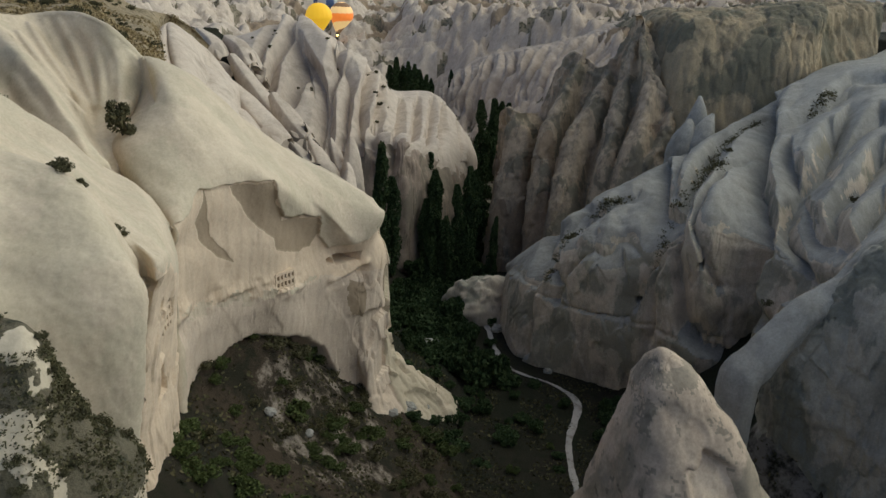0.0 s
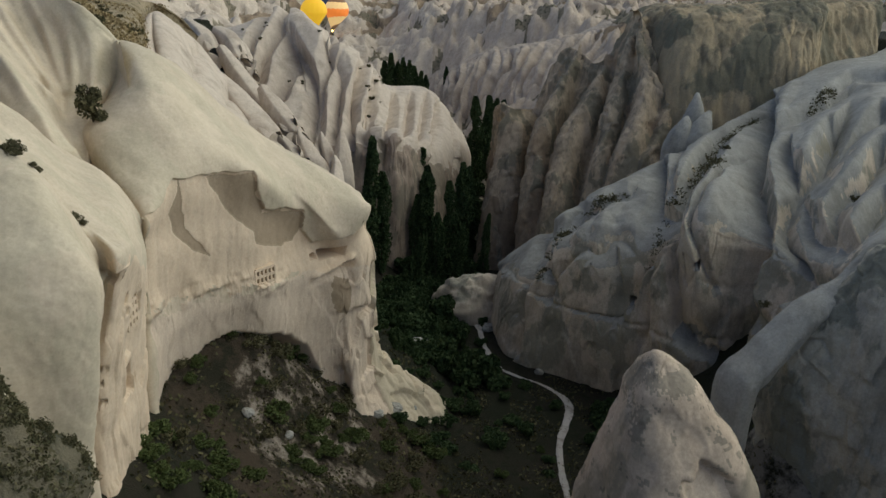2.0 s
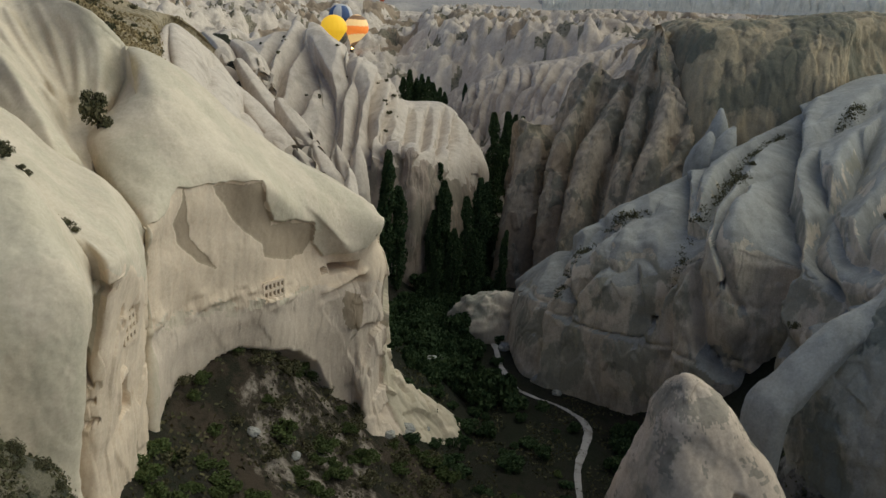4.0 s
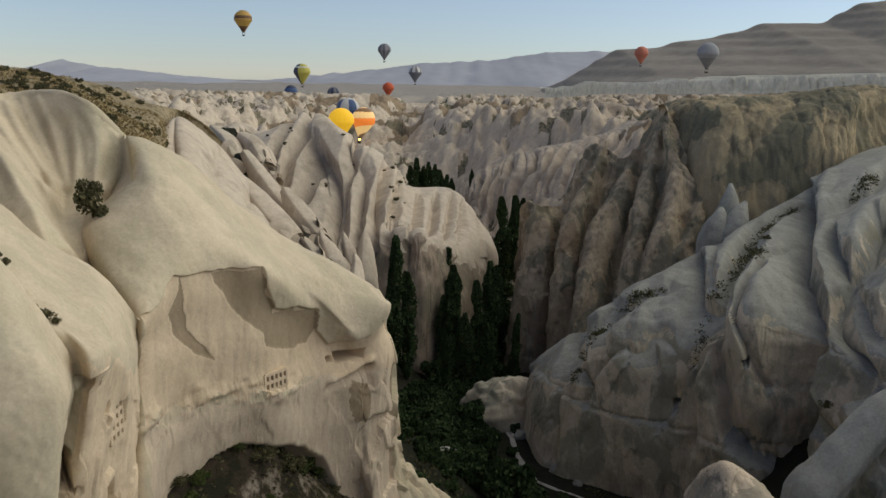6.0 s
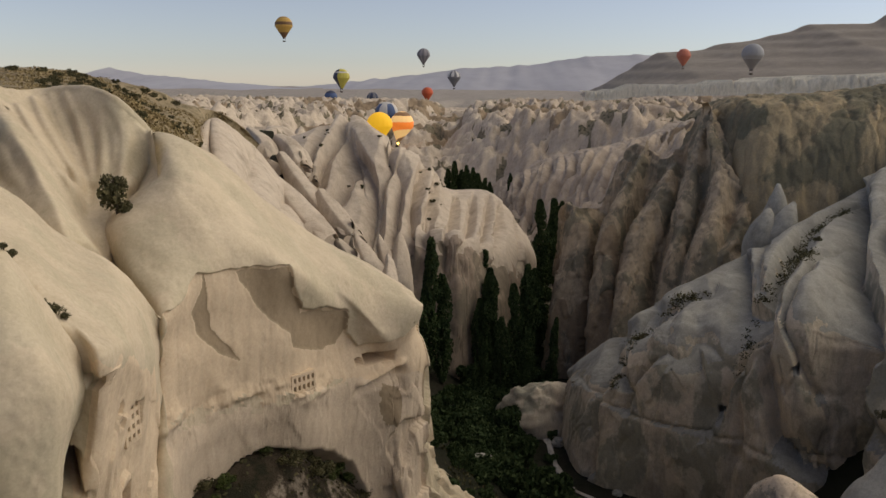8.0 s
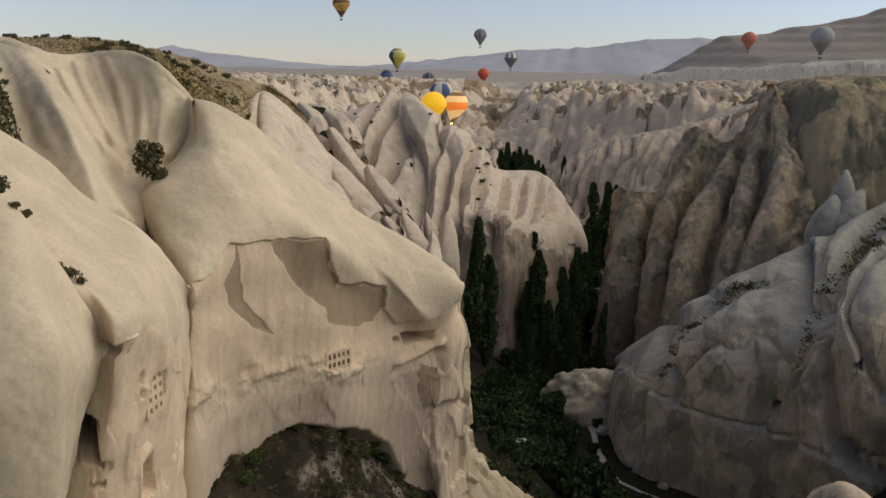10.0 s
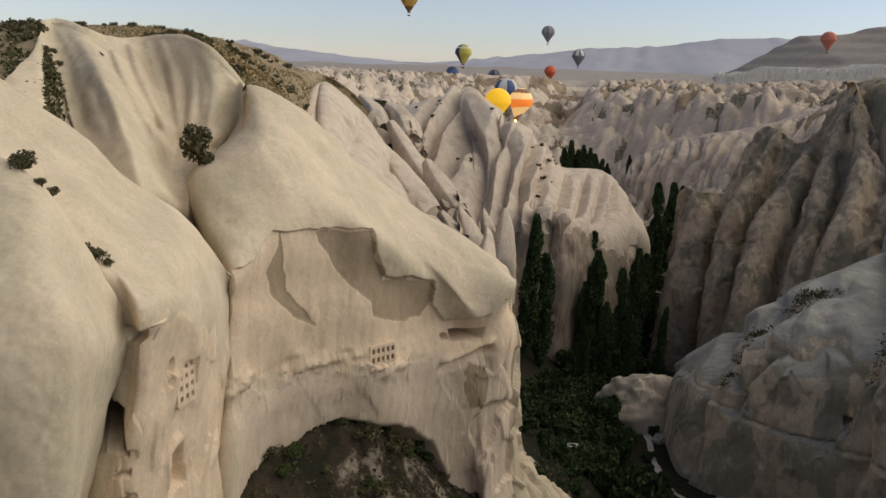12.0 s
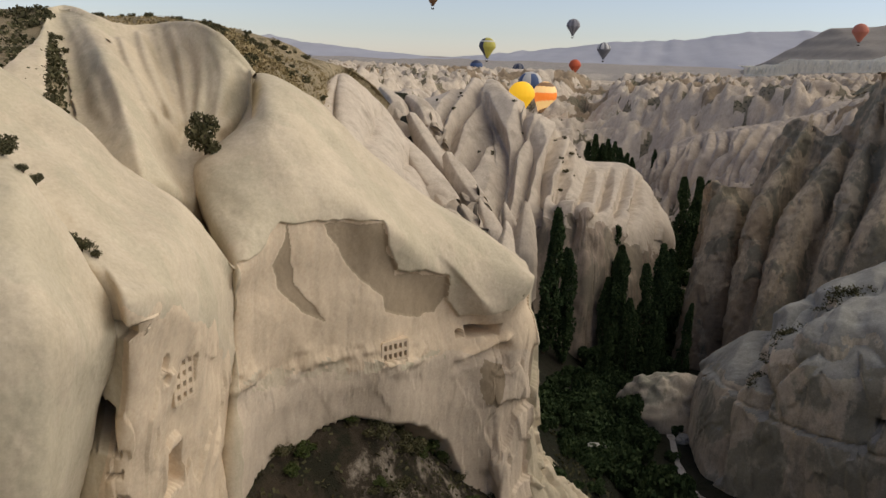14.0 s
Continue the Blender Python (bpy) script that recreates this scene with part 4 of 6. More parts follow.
def ridge_face(p, n, u, v):
    """Rounded ribs between clefts, running out on a broken wall."""
    p = rough(p, n, 0.5, 0.05, 0.03, 12, 16)
    p = p - n * (cleft_depth(p, RIDGE_CLEFTS, (1.0, 0.0, 0.0), (0.0, -0.3, 0.95), 0.4, 1.35, 1.15, 0.78) * (1 - smooth(2.9, 3.4, v)) - 0.35)[..., None]
    x, y, z = p[..., 0], p[..., 1], p[..., 2]
    wall = smooth(2.8, 3.2, v)
    crack = np.clip(0.06 - np.abs(fbm(x / 5.0, y / 5.0, z / 16, 3, 653)), 0, 1) * 8
    return p + n * (wall * (0.9 * chips(x, y, z, 4.0, 9.0, 651) - 0.7 * crack + 0.15 * fbm(x / 1.2, y / 1.2, z / 3, 3, 655)))[..., None]


def ridge_tones(g):
    v = np.arange(g.shape[1])[None] / g.shape[1] * 7 - 2
    return ((v + 0.25 * fbm(g[..., 0] / 3, g[..., 1] / 3, g[..., 2] / 4, 3, 657) > 2.95) & (g[..., 0] > -26)).astype(int)


form("rock_ridge", RIDGE, 520, 300, M_RIDGE, "cream tuff ridge of rounded ribs over a stained cliff", "rock", ridge_face, "ridge", ridge_tones, [M_ROSE], faces=[("ribs", "rounded cream ribs"), ("cliff_face", "pinkish brown cliff below the ribs")], deep=40, down=25)
form("rock_ridge", SHOULDER, 200, 140, M_RIDGE, "smooth cream tuff shoulder behind the dome", "rock", fluted(17, 1.0, 1.6, 0.0, 2.5, 0.08, 0.2, sink=0.6), "shoulder", deep=30, down=20)
def pink_face(p, n, u, v):
    w = 0.9 * fbm(p[..., 0] / 30, p[..., 1] / 30, p[..., 2] / 20, 3, 18)
    a = smooth(-0.5, 0.4, v)
    d = 6.5 * (flutes(u * 2.6 + 1.1 * v, w, 0.8) - 0.7) + 2.5 * (flutes(u * 6.3 + 2.0 * v, 1.5 * w, 0.8) - 0.6)
    return rough(p + n * (a * d)[..., None], n, 1.5, 0.5, 0.05, 9, 18)


form("rock_ridge", PINK, 360, 160, M_PINK, "distant pinkish fluted tuff ridge", "rock", pink_face, "pink", deep=60, down=15)
form("rock_wall", FIN, 300, 200, M_DARK, "brown tuff wall behind tall pointed fins", "rock", fluted(19, 1, 1.5, 0.1, 4, 0.9, sink=4), "fin", back=(0, 1), deep=8, down=25)
form("cliff", DARK, 320, 200, M_CLIFF, "dark brown stained tuff cliff", "cliff", lambda p, n, u, v: rough(p + n * (0.5 * (flutes(u * 1.1 + 0.3 * v, 2.0 * fbm(p[..., 0] / 14, p[..., 1] / 14, p[..., 2] / 25, 3, 26), 0.5) - 0.7) + 0.6 * cracked(p / np.array([1.5, 1.5, 4.0]), 25) + 0.7 * chips(p[..., 0], p[..., 1], p[..., 2], 5.0, 10.0, 27))[..., None], n, 0.5, 0.15, 0.06, 8, 20), "cliff", back=(0.1, 1), deep=60, down=2)
form("rock_spur", FORE, 420, 340, M_WHITE, "near white tuff spur overgrown with scrub", "rock", simple(24, 0.5, 4, 0.2), "fore", lambda g: (fbm(g[..., 0] / 2.0, g[..., 1] / 2.0, g[..., 2] / 2.0, 4, 77) > -0.22).astype(int), [M_HEATH], faces=[("rock_face", "bare pale rock"), ("scrub_cover", "dark scrubby soil")], back=(-0.7, 0.5), deep=6, down=4)
form("rock_wall", NEARWALL, 240, 220, M_ORANGE, "dark stained tuff wall pierced by small caves", "rock", lambda p, n, u, v: near_wall(p, n), "near", back=(0.7, 0.7), deep=20, down=0)


def sweep(spine, width, height, facing, nu, nv, seed, big=0.5, fine=0.05, cracks=0.0, tent=0.0, flat=0.0, mid=0.22):
    """A rounded spur whose crest follows the spine, falling away to both sides."""
    last, run, out3 = np.array(spine[-1]), np.array(spine[-1]) - np.array(spine[-2]), np.array([*facing, 0.0])
    if abs(run[2]) > 0.7 * np.linalg.norm(run):
        spine = [*spine, tuple(last + np.array([0, 0, -9.0]))]
        width, height = [*width, width[-1]], [*height, height[-1]]
    else:
        spine = [*spine, tuple(last - out3 * height[-1] * 1.3 - np.array([0, 0, 1.5]))]
        width, height = [*width, width[-1] * 0.3], [*height, height[-1] * 0.4]
    a, _ = spline(np.array(spine, dtype=float), nu)
    w, _ = spline(np.array(width, dtype=float)[:, None], nu)
    h, _ = spline(np.array(height, dtype=float)[:, None], nu)
    t = np.gradient(a, axis=0)
    t /= np.linalg.norm(t, axis=1, keepdims=True)
    out = np.array([*facing, 0.5])
    side = np.cross(t, out)
    side /= np.linalg.norm(side, axis=1, keepdims=True)
    up = np.cross(side, t)
    phi = np.linspace(-1.75, 1.75, nv)
    across, fall = np.sin(np.clip(phi, -1.57, 1.57)), 1 - np.cos(phi)
    fall = tent * np.abs(across) ** 1.25 + (1 - tent) * fall ** 1.15 + np.clip(np.abs(phi) - 1.4, 0, None) * 2
    drop = smooth(0.55, 0.9, -t[:, 2:3]) * flat
    fall = fall[None] * (1 - drop) + drop * (0.55 * np.abs(across) ** 4 + np.clip(np.abs(phi) - 1.3, 0, None) * 2.5)[None]
    g = a[:, None] + side[:, None] * (w * across[None])[..., None] - up[:, None] * (h * fall)[..., None]
    n = side[:, None] * np.sin(phi)[None, :, None] + up[:, None] * np.cos(phi)[None, :, None]
    steep = 1 - smooth(0.25, 0.6, np.abs(n[..., 2]))
    return rough(g + n * (steep * cracks * cracked(g, seed))[..., None], n, big, mid, fine, 5.0, seed)


LOOKS = {
    "tongue": ("rock_spur", M_GREY, "smooth pale tongue of tuff ending in a blunt lip", ""),
    "fin": ("rock_fin", M_DARK, "tall brown tuff fin with a weathered pointed top", "brown rock fins"),
    "knob": ("boulder_rock", M_GREY, "small pale rounded rock knob below the cliff", "small rock knobs"),
    "bowl_rib": ("rock_rib", M_WHITE, "white tuff rib of the hollow", ""),
    "shoulder_rib": ("rock_rib", M_RIDGE, "smooth cream rib on the shoulder behind the dome", "ribs of the shoulder"),
    "small_cone": ("rock_cone", M_RIDGE, "small pointed cream tuff cone", "small cream cones"),
}
# swell, lumps, sharpness of the crest, cracks
HABIT = {"shoulder_rib": (0.25, 0.06, 0.6, 0.0), "bowl_rib": (0.2, 0.05, 0.6, 0.0), "fin": (0.2, 0.08, 0.9, 0.2), "small_cone": (0.25, 0.08, 0.35, 0.1)}
CAVE_HOLES = (((39.1, 111.0, 26.05), 0.5), ((32.6, 119.3, 16.5), 0.5))


def spur(key, spine, width, height, facing):
    name, mat, label, group = LOOKS[key]
    k = len(SKINS)
    big, mid, tent, cracks = HABIT.get(key, (0.3, 0.15, 0.0, 0.1))
    g = sweep(spine, width, height, facing, 150, 76, 200 + k, big, 0.04, cracks, tent, 1.0 if key == "fin" else 0.0, mid)
    g[..., 2] = np.minimum(g[..., 2], max(q[2] for q in spine) + 0.5)
    SKINS["%s%d" % (key, k)] = g
    if key in ("fin", "bowl_rib"):
        return
    tagged(new(name, grid_mesh(name, g[:, ::-1], [mat])), label, "rock", group)


# -- spurs
spur("shoulder_rib", [(-48.7, 180.0, 43.1), (-44.6, 174.0, 40.4), (-39.2, 168.0, 36.3), (-33.5, 163.0, 32.0)], [1.2, 3.0, 3.8, 3.2], [1.1, 3.0, 3.8, 3.3], (0.15, -0.98))
spur("shoulder_rib", [(-53.7, 205.0, 45.5), (-49.6, 200.0, 41.8), (-44.6, 195.0, 37.3), (-40.6, 191.0, 33.7)], [1.2, 2.3, 2.6, 2.3], [1.2, 2.4, 2.7, 2.3], (0.15, -0.98))
spur("shoulder_rib", [(-40.4, 190.0, 38.6), (-38.1, 187.0, 36.1), (-34.5, 184.0, 32.6), (-31.4, 181.0, 30.1)], [1.2, 2.3, 2.8, 2.3], [1.1, 2.4, 2.8, 2.3], (0.15, -0.98))
spur("shoulder_rib", [(-64.8, 215.0, 50.8), (-59.9, 210.0, 48.1), (-56.7, 206.0, 44.1)], [1.2, 2.8, 2.7], [1.2, 2.8, 2.8], (0.15, -0.98))
spur("shoulder_rib", [(-57.3, 214.0, 49.0), (-52.9, 210.0, 47.0), (-49.5, 206.0, 43.0)], [1.9, 2.8, 2.3], [1.9, 2.8, 2.3], (0.15, -0.98))
spur("shoulder_rib", [(-54.5, 220.0, 46.9), (-51.3, 216.0, 43.6), (-48.4, 211.0, 39.0)], [1.3, 2.3, 2.2], [1.3, 2.3, 2.2], (0.15, -0.98))
spur("shoulder_rib", [(-33.6, 176.0, 29.9), (-31.2, 173.0, 28.2), (-28.9, 170.0, 26.2)], [1.0, 2.0, 2.3], [1.0, 2.1, 2.3], (0.15, -0.98))
spur("bowl_rib", [(-50.6, 86.2, 62.5), (-45.3, 82.0, 60.0), (-40.3, 77.2, 57.1), (-36.1, 73.1, 54.4), (-32.3, 69.8, 52.0), (-30.2, 69.3, 50.3)], [0.5, 1.4, 1.8, 1.9, 1.6, 1.1], [0.6, 1.4, 1.8, 1.9, 1.6, 1.1], (0.35, -0.93))
spur("bowl_rib", [(-47.5, 85.4, 61.7), (-42.4, 80.7, 59.7), (-39.3, 77.5, 58.1), (-37.1, 74.8, 56.0)], [0.5, 0.7, 0.7, 0.5], [0.6, 0.8, 0.8, 0.6], (0.35, -0.93))
spur("bowl_rib", [(-43.9, 85.6, 60.3), (-40.2, 81.6, 58.0), (-36.4, 78.3, 55.2), (-34.6, 77.7, 52.7)], [0.3, 0.4, 0.5, 0.4], [0.6, 0.6, 0.6, 0.6], (0.35, -0.93))
spur("bowl_rib", [(-44.3, 88.9, 60.8), (-41.2, 85.4, 58.2), (-38.2, 82.8, 55.5), (-36.3, 81.8, 52.9)], [0.3, 0.5, 0.5, 0.4], [0.6, 0.6, 0.6, 0.6], (0.35, -0.93))
spur("bowl_rib", [(-43.4, 90.4, 61.2), (-41.7, 88.7, 58.7), (-38.9, 85.8, 55.7), (-36.6, 83.4, 53.2)], [0.4, 0.5, 0.5, 0.4], [0.6, 0.6, 0.6, 0.6], (0.35, -0.93))
spur("bowl_rib", [(-41.7, 90.1, 61.4), (-39.7, 88.5, 59.0), (-37.8, 86.2, 56.2), (-35.9, 83.5, 53.4)], [0.4, 0.5, 0.5, 0.5], [0.6, 0.6, 0.6, 0.6], (0.35, -0.93))
spur("bowl_rib", [(-39.7, 89.7, 61.5), (-37.3, 88.1, 59.5), (-36.0, 86.3, 56.8), (-35.0, 83.5, 53.6)], [0.4, 0.6, 0.6, 0.5], [0.6, 0.7, 0.7, 0.6], (0.35, -0.93))
spur("bowl_rib", [(-38.0, 89.1, 60.8), (-34.7, 87.4, 59.0), (-32.9, 87.5, 56.9), (-32.7, 86.2, 54.8), (-32.6, 83.0, 53.0)], [0.4, 0.7, 0.8, 0.7, 0.5], [0.6, 0.8, 0.9, 0.8, 0.6], (0.35, -0.93))
spur("tongue", [(47.5, 76.0, 44.6), (43.1, 75.0, 43.1), (39.5, 73.5, 39.9), (34.9, 72.0, 37.2), (31.4, 71.0, 33.2), (29.4, 70.6, 30.2)], [1.2, 1.3, 1.4, 1.6, 1.9, 2.0], [1.0, 1.0, 0.9, 0.9, 0.9, 0.8], (-0.8, -0.6))
spur("fin", [(21.2, 222.0, 32.9), (19.5, 210.0, 31.9), (19.1, 205.0, 22.0), (17.2, 199.0, 10.4), (15.8, 194.0, -5.7)], [1.5, 4, 4.8, 5.5, 6], [2, 6, 8, 8, 8], (-0.35, -0.93))
spur("fin", [(37.4, 215.0, 51.3), (35.4, 211.0, 47.1), (30.9, 204.0, 39.5), (26.0, 197.0, 29.5), (24.0, 190.0, 18.7), (23.2, 183.0, 1.6)], [0.8, 2, 2.5, 3, 3.5, 4], [1, 5, 6, 6, 6, 6], (-0.45, -0.9))
spur("fin", [(44.7, 212.0, 47.3), (40.0, 200.0, 43.6), (35.4, 193.0, 37.2), (30.7, 187.0, 27.7), (28.7, 181.0, 18.6), (27.8, 175.0, 4.7)], [1, 3, 3.8, 4, 4, 4.5], [1.5, 5, 6, 6, 6, 6], (-0.45, -0.9))
spur("fin", [(47.8, 202.0, 57.4), (46.3, 198.0, 53.7), (43.2, 191.0, 44.1), (39.7, 184.0, 33.7), (37.0, 178.0, 24.8), (35.6, 172.0, 8.7)], [0.7, 1.6, 2.3, 2.8, 3.2, 4], [1, 5, 7, 7, 7, 7], (-0.35, -0.93))
spur("fin", [(47.4, 190.0, 50.8), (47.5, 186.0, 47.9), (46.1, 180.0, 39.5), (42.7, 174.0, 30.9), (40.6, 170.0, 19.6), (40.3, 168.0, 7.8)], [0.7, 2, 3, 3.5, 4, 4], [1, 4, 6, 6, 6, 6], (-0.35, -0.93))
spur("fin", [(53.0, 184.0, 42.4), (51.7, 180.0, 39.7), (49.8, 176.0, 34.3), (46.9, 171.0, 28.1), (46.5, 168.0, 15.5)], [0.7, 2, 2.8, 3, 3], [1, 4, 5, 5, 5], (-0.3, -0.95))
spur("knob", [(55.0, 172.0, 43.8), (54.4, 170.0, 42.3), (54.1, 168.5, 39.3), (54.5, 168.0, 33.7)], [0.6, 1.6, 2.4, 3.2], [1, 2.5, 3, 3], (-0.3, -0.95))
spur("knob", [(51.1, 164.0, 40.2), (50.2, 162.0, 39.0), (49.2, 160.5, 36.2), (49.2, 160.0, 30.7)], [0.7, 1.9, 2.8, 3.6], [1, 2.5, 3, 3], (-0.3, -0.95))
spur("knob", [(55.5, 164.0, 41.4), (54.2, 162.0, 40.2), (52.6, 160.0, 37.5), (51.9, 159.0, 32.2)], [0.7, 1.9, 2.8, 3.6], [1, 2.5, 3, 3], (-0.3, -0.95))
spur("small_cone", [(-30.0, 178.0, 30.9), (-28.9, 175.0, 29.6), (-27.0, 172.0, 26.8), (-25.3, 170.0, 23.9)], [0.5, 1.7, 2.4, 2.7], [0.8, 2.5, 3, 3], (-0.1, -0.99))
spur("small_cone", [(-25.5, 182.0, 30.0), (-24.9, 180.0, 28.4), (-23.6, 177.0, 25.5), (-22.6, 175.0, 23.0)], [0.4, 1.2, 1.6, 2], [0.8, 2, 3, 3], (-0.1, -0.99))
spur("small_cone", [(-20.4, 178.0, 31.1), (-20.3, 176.0, 28.9), (-20.2, 173.0, 24.8), (-20.2, 171.0, 20.6)], [0.5, 1.6, 2.4, 2.8], [0.8, 2.5, 3, 3], (-0.1, -0.99))
spur("small_cone", [(-15.0, 126.0, 37.8), (-14.5, 123.0, 37.0), (-14.5, 121.0, 35.1), (-14.6, 120.0, 33.0)], [0.4, 1.2, 1.7, 2], [0.6, 2, 2.5, 2.5], (0, -1))
# -- spurs end


# ---------------------------------------------------------------- skins grown over many spurs
def finer(g, k):
    """A grid of points with k times as many rows and columns."""
    for _ in (0, 1):
        n = g.shape[0]
        s = np.linspace(0, n - 1, (n - 1) * k + 1)
        i = np.minimum(s.astype(int), n - 2)
        t = (s - i)[:, None, None]
        g = np.swapaxes(g[i] * (1 - t) + g[i + 1] * t, 0, 1)
    return g


def spread(c, r, pick=np.maximum):
    """Running greatest or least value within r cells."""
    for ax in (0, 1):
        pad = np.pad(c, [(r, r) if q == ax else (0, 0) for q in (0, 1)], mode="edge")
        n = c.shape[ax]
        out = c
        for k in range(2 * r + 1):
            out = pick(out, np.take(pad, np.arange(k, k + n), ax))
        c = out
    return c


def grown(keys, base_key, out, step, fill, low_z, chip_size, free=0.4, chip=0.45, crest=80, gap=2, foot=6.0):
    """One skin over many spurs: their greatest reach outwards, with clefts partly filled. Returns the grid, normals and which cells are rock."""
    out = np.array(out)
    out /= np.linalg.norm(out)
    e1 = np.array([out[1], -out[0], 0.0])
    e1 /= -np.linalg.norm(e1)
    e2 = np.cross(out, e1)
    clouds = [finer(SKINS[k], 3).reshape(-1, 3) for k in SKINS if k.startswith(keys)]
    base = finer(SKINS[base_key][:, crest:], 2).reshape(-1, 3)
    every = np.concatenate(clouds)
    a0, a1 = (every @ e1).min(), (every @ e1).max()
    b0, b1 = (every @ e2).min() + foot, (every @ e2).max()
    c = np.full((int((a1 - a0) / step) + 1, int((b1 - b0) / step) + 1), -1e4)
    for pts, lift in [(q, 0.0) for q in clouds] + [(base, 0.8)]:
        i, j = ((pts @ e1 - a0) / step).astype(int), ((pts @ e2 - b0) / step).astype(int)
        ok = (i >= 0) & (i < c.shape[0]) & (j >= 0) & (j < c.shape[1])
        np.maximum.at(c, (i[ok], j[ok]), (pts @ out)[ok] + lift)
        if lift == 0.0:
            on_spur = c > -5e3
    known = spread(spread(c, gap), gap, np.minimum)
    c = np.where(c < -5e3, known, c)
    solid = c > -5e3
    on_spur = spread(spread(on_spur.astype(float), 4), 7, np.minimum) > 0.5
    on_spur[int(free * len(on_spur)):] = True
    closed = spread(spread(solid.astype(float), 9), 9, np.minimum) > 0.5
    seen = solid
    for _ in range(14):
        c = np.where(seen, c, spread(np.where(seen, c, -1e4), 2))
        seen = c > -5e3
    c = np.where(seen, c, c[solid].min())
    solid = solid | (closed & seen)
    tops = np.full(len(c), -1e4)
    for pts in (every, base):
        i = np.clip(((pts @ e1 - a0) / step).astype(int), 0, len(c) - 1)
        np.maximum.at(tops, i, pts[:, 2])
    small, large = spread(spread(c, 5), 5, np.minimum), spread(spread(c, 15), 15, np.minimum)
    A, B = np.meshgrid(a0 + step * np.arange(c.shape[0]), b0 + step * np.arange(c.shape[1]), indexing="ij")
    z = A * e1[2] + B * e2[2] + large * out[2]
    low = smooth(low_z + 7, low_z, z)
    c = blur(c * (1 - fill - 0.7 * low) + small * fill + large * 0.7 * low, 2)
    sheer = blur(smooth(2.0, 5.0, np.hypot(*np.gradient(c)) / step), 3)
    c = c * (1 - sheer) + blur(c, 8) * sheer
    on_spur &= (np.hypot(*np.gradient(c)) / step < 2.6) | (np.arange(len(c)) > 0.3 * len(c))[:, None]
    g = A[..., None] * e1 + B[..., None] * e2 + c[..., None] * out

    def normals(g):
        n = np.cross(np.gradient(g, axis=0), np.gradient(g, axis=1))
        n /= np.maximum(np.linalg.norm(n, axis=-1, keepdims=True), 1e-9)
        return n * np.sign((n @ out))[..., None]

    on_spur &= g[..., 2] < tops[:, None] + 0.1
    cb = blur(c, 6)
    n = normals(A[..., None] * e1 + B[..., None] * e2 + cb[..., None] * out)
    x, y, z = g[..., 0], g[..., 1], g[..., 2]
    steep = smooth(0.5, 0.3, n[..., 2])
    crack = np.clip(0.06 - np.abs(fbm(x / 5.0, y / 5.0, z / 16, 3, 613)), 0, 1) * 8
    d = steep * (chip * chips(x, y, z, chip_size * 0.6, chip_size, 611) - 1.3 * chip * crack + 0.1 * fbm(x / 0.9, y / 0.9, z / 1.4, 3, 615)) + (1 - steep) * 0.06 * fbm(x / 0.8, y / 0.8, z / 0.8, 2, 617)
    return g + n * d[..., None], n, steep, (solid & on_spur)[:-1, :-1] & solid[1:, :-1] & solid[1:, 1:] & solid[:-1, 1:]


def slope_face(p, n, u, v):
    """Spurs between clefts above, a broken cliff with a level seam below."""
    p = rough(p, n, 0.5, 0.1, 0.04, 9, 21)
    p = p - n * cleft_depth(p, CLEFTS, (0.94, -0.35, 0.0), (-0.17, -0.47, 0.87))[..., None]
    x, y, z = p[..., 0], p[..., 1], p[..., 2]
    steep = smooth(0.5, 0.3, np.abs(n[..., 2])) * smooth(0.5, 1.5, v)
    crack = np.clip(0.06 - np.abs(fbm(x / 5.0, y / 5.0, z / 16, 3, 613)), 0, 1) * 8
    line = z - 13.0 - 0.04 * (x - 25) - 0.5 * vnoise(x / 5, 0 * x, 0 * x, 8)
    d = steep * (0.5 * chips(x, y, z, 4.0, 7.0, 611) - 0.5 * crack + 0.12 * fbm(x / 0.9, y / 0.9, z / 1.4, 3, 615) + 0.4 * smooth(0.3, -0.4, line) - 0.6 * np.exp(-(line / 0.2) ** 2) * smooth(14, 22, x))
    p = p + n * d[..., None]
    for spot, half in CAVE_HOLES:
        p = carve(p, spot, (0.95, -0.3), half, half, 3.0, (0.3, 0.95), 0.0, 7.0, 0.05)
    return p


def slope_tones(g):
    n = np.cross(np.gradient(g, axis=0), np.gradient(g, axis=1))
    nz = blur(np.abs(n[..., 2]) / np.maximum(np.linalg.norm(n, axis=-1), 1e-9), 3)
    v = np.arange(g.shape[1])[None] / g.shape[1] * 7 - 2
    x, y, z = g[..., 0], g[..., 1], g[..., 2]
    return ((nz + 0.16 * fbm(x / 2.2, y / 2.2, z / 3.5, 4, 619) < 0.52) & (v > 0.9)).astype(int)


form("rock_slope", RIGHT, 560, 340, M_GREY, "grey tuff slope of rounded spurs over a brown cliff", "rock", slope_face, "grown_slope", slope_tones, [M_BROWNED], faces=[("slope_top", "smooth pale rounded spurs"), ("cliff_face", "stained brown cliff face")], back=(0.7, 0.7), deep=60, down=-5)


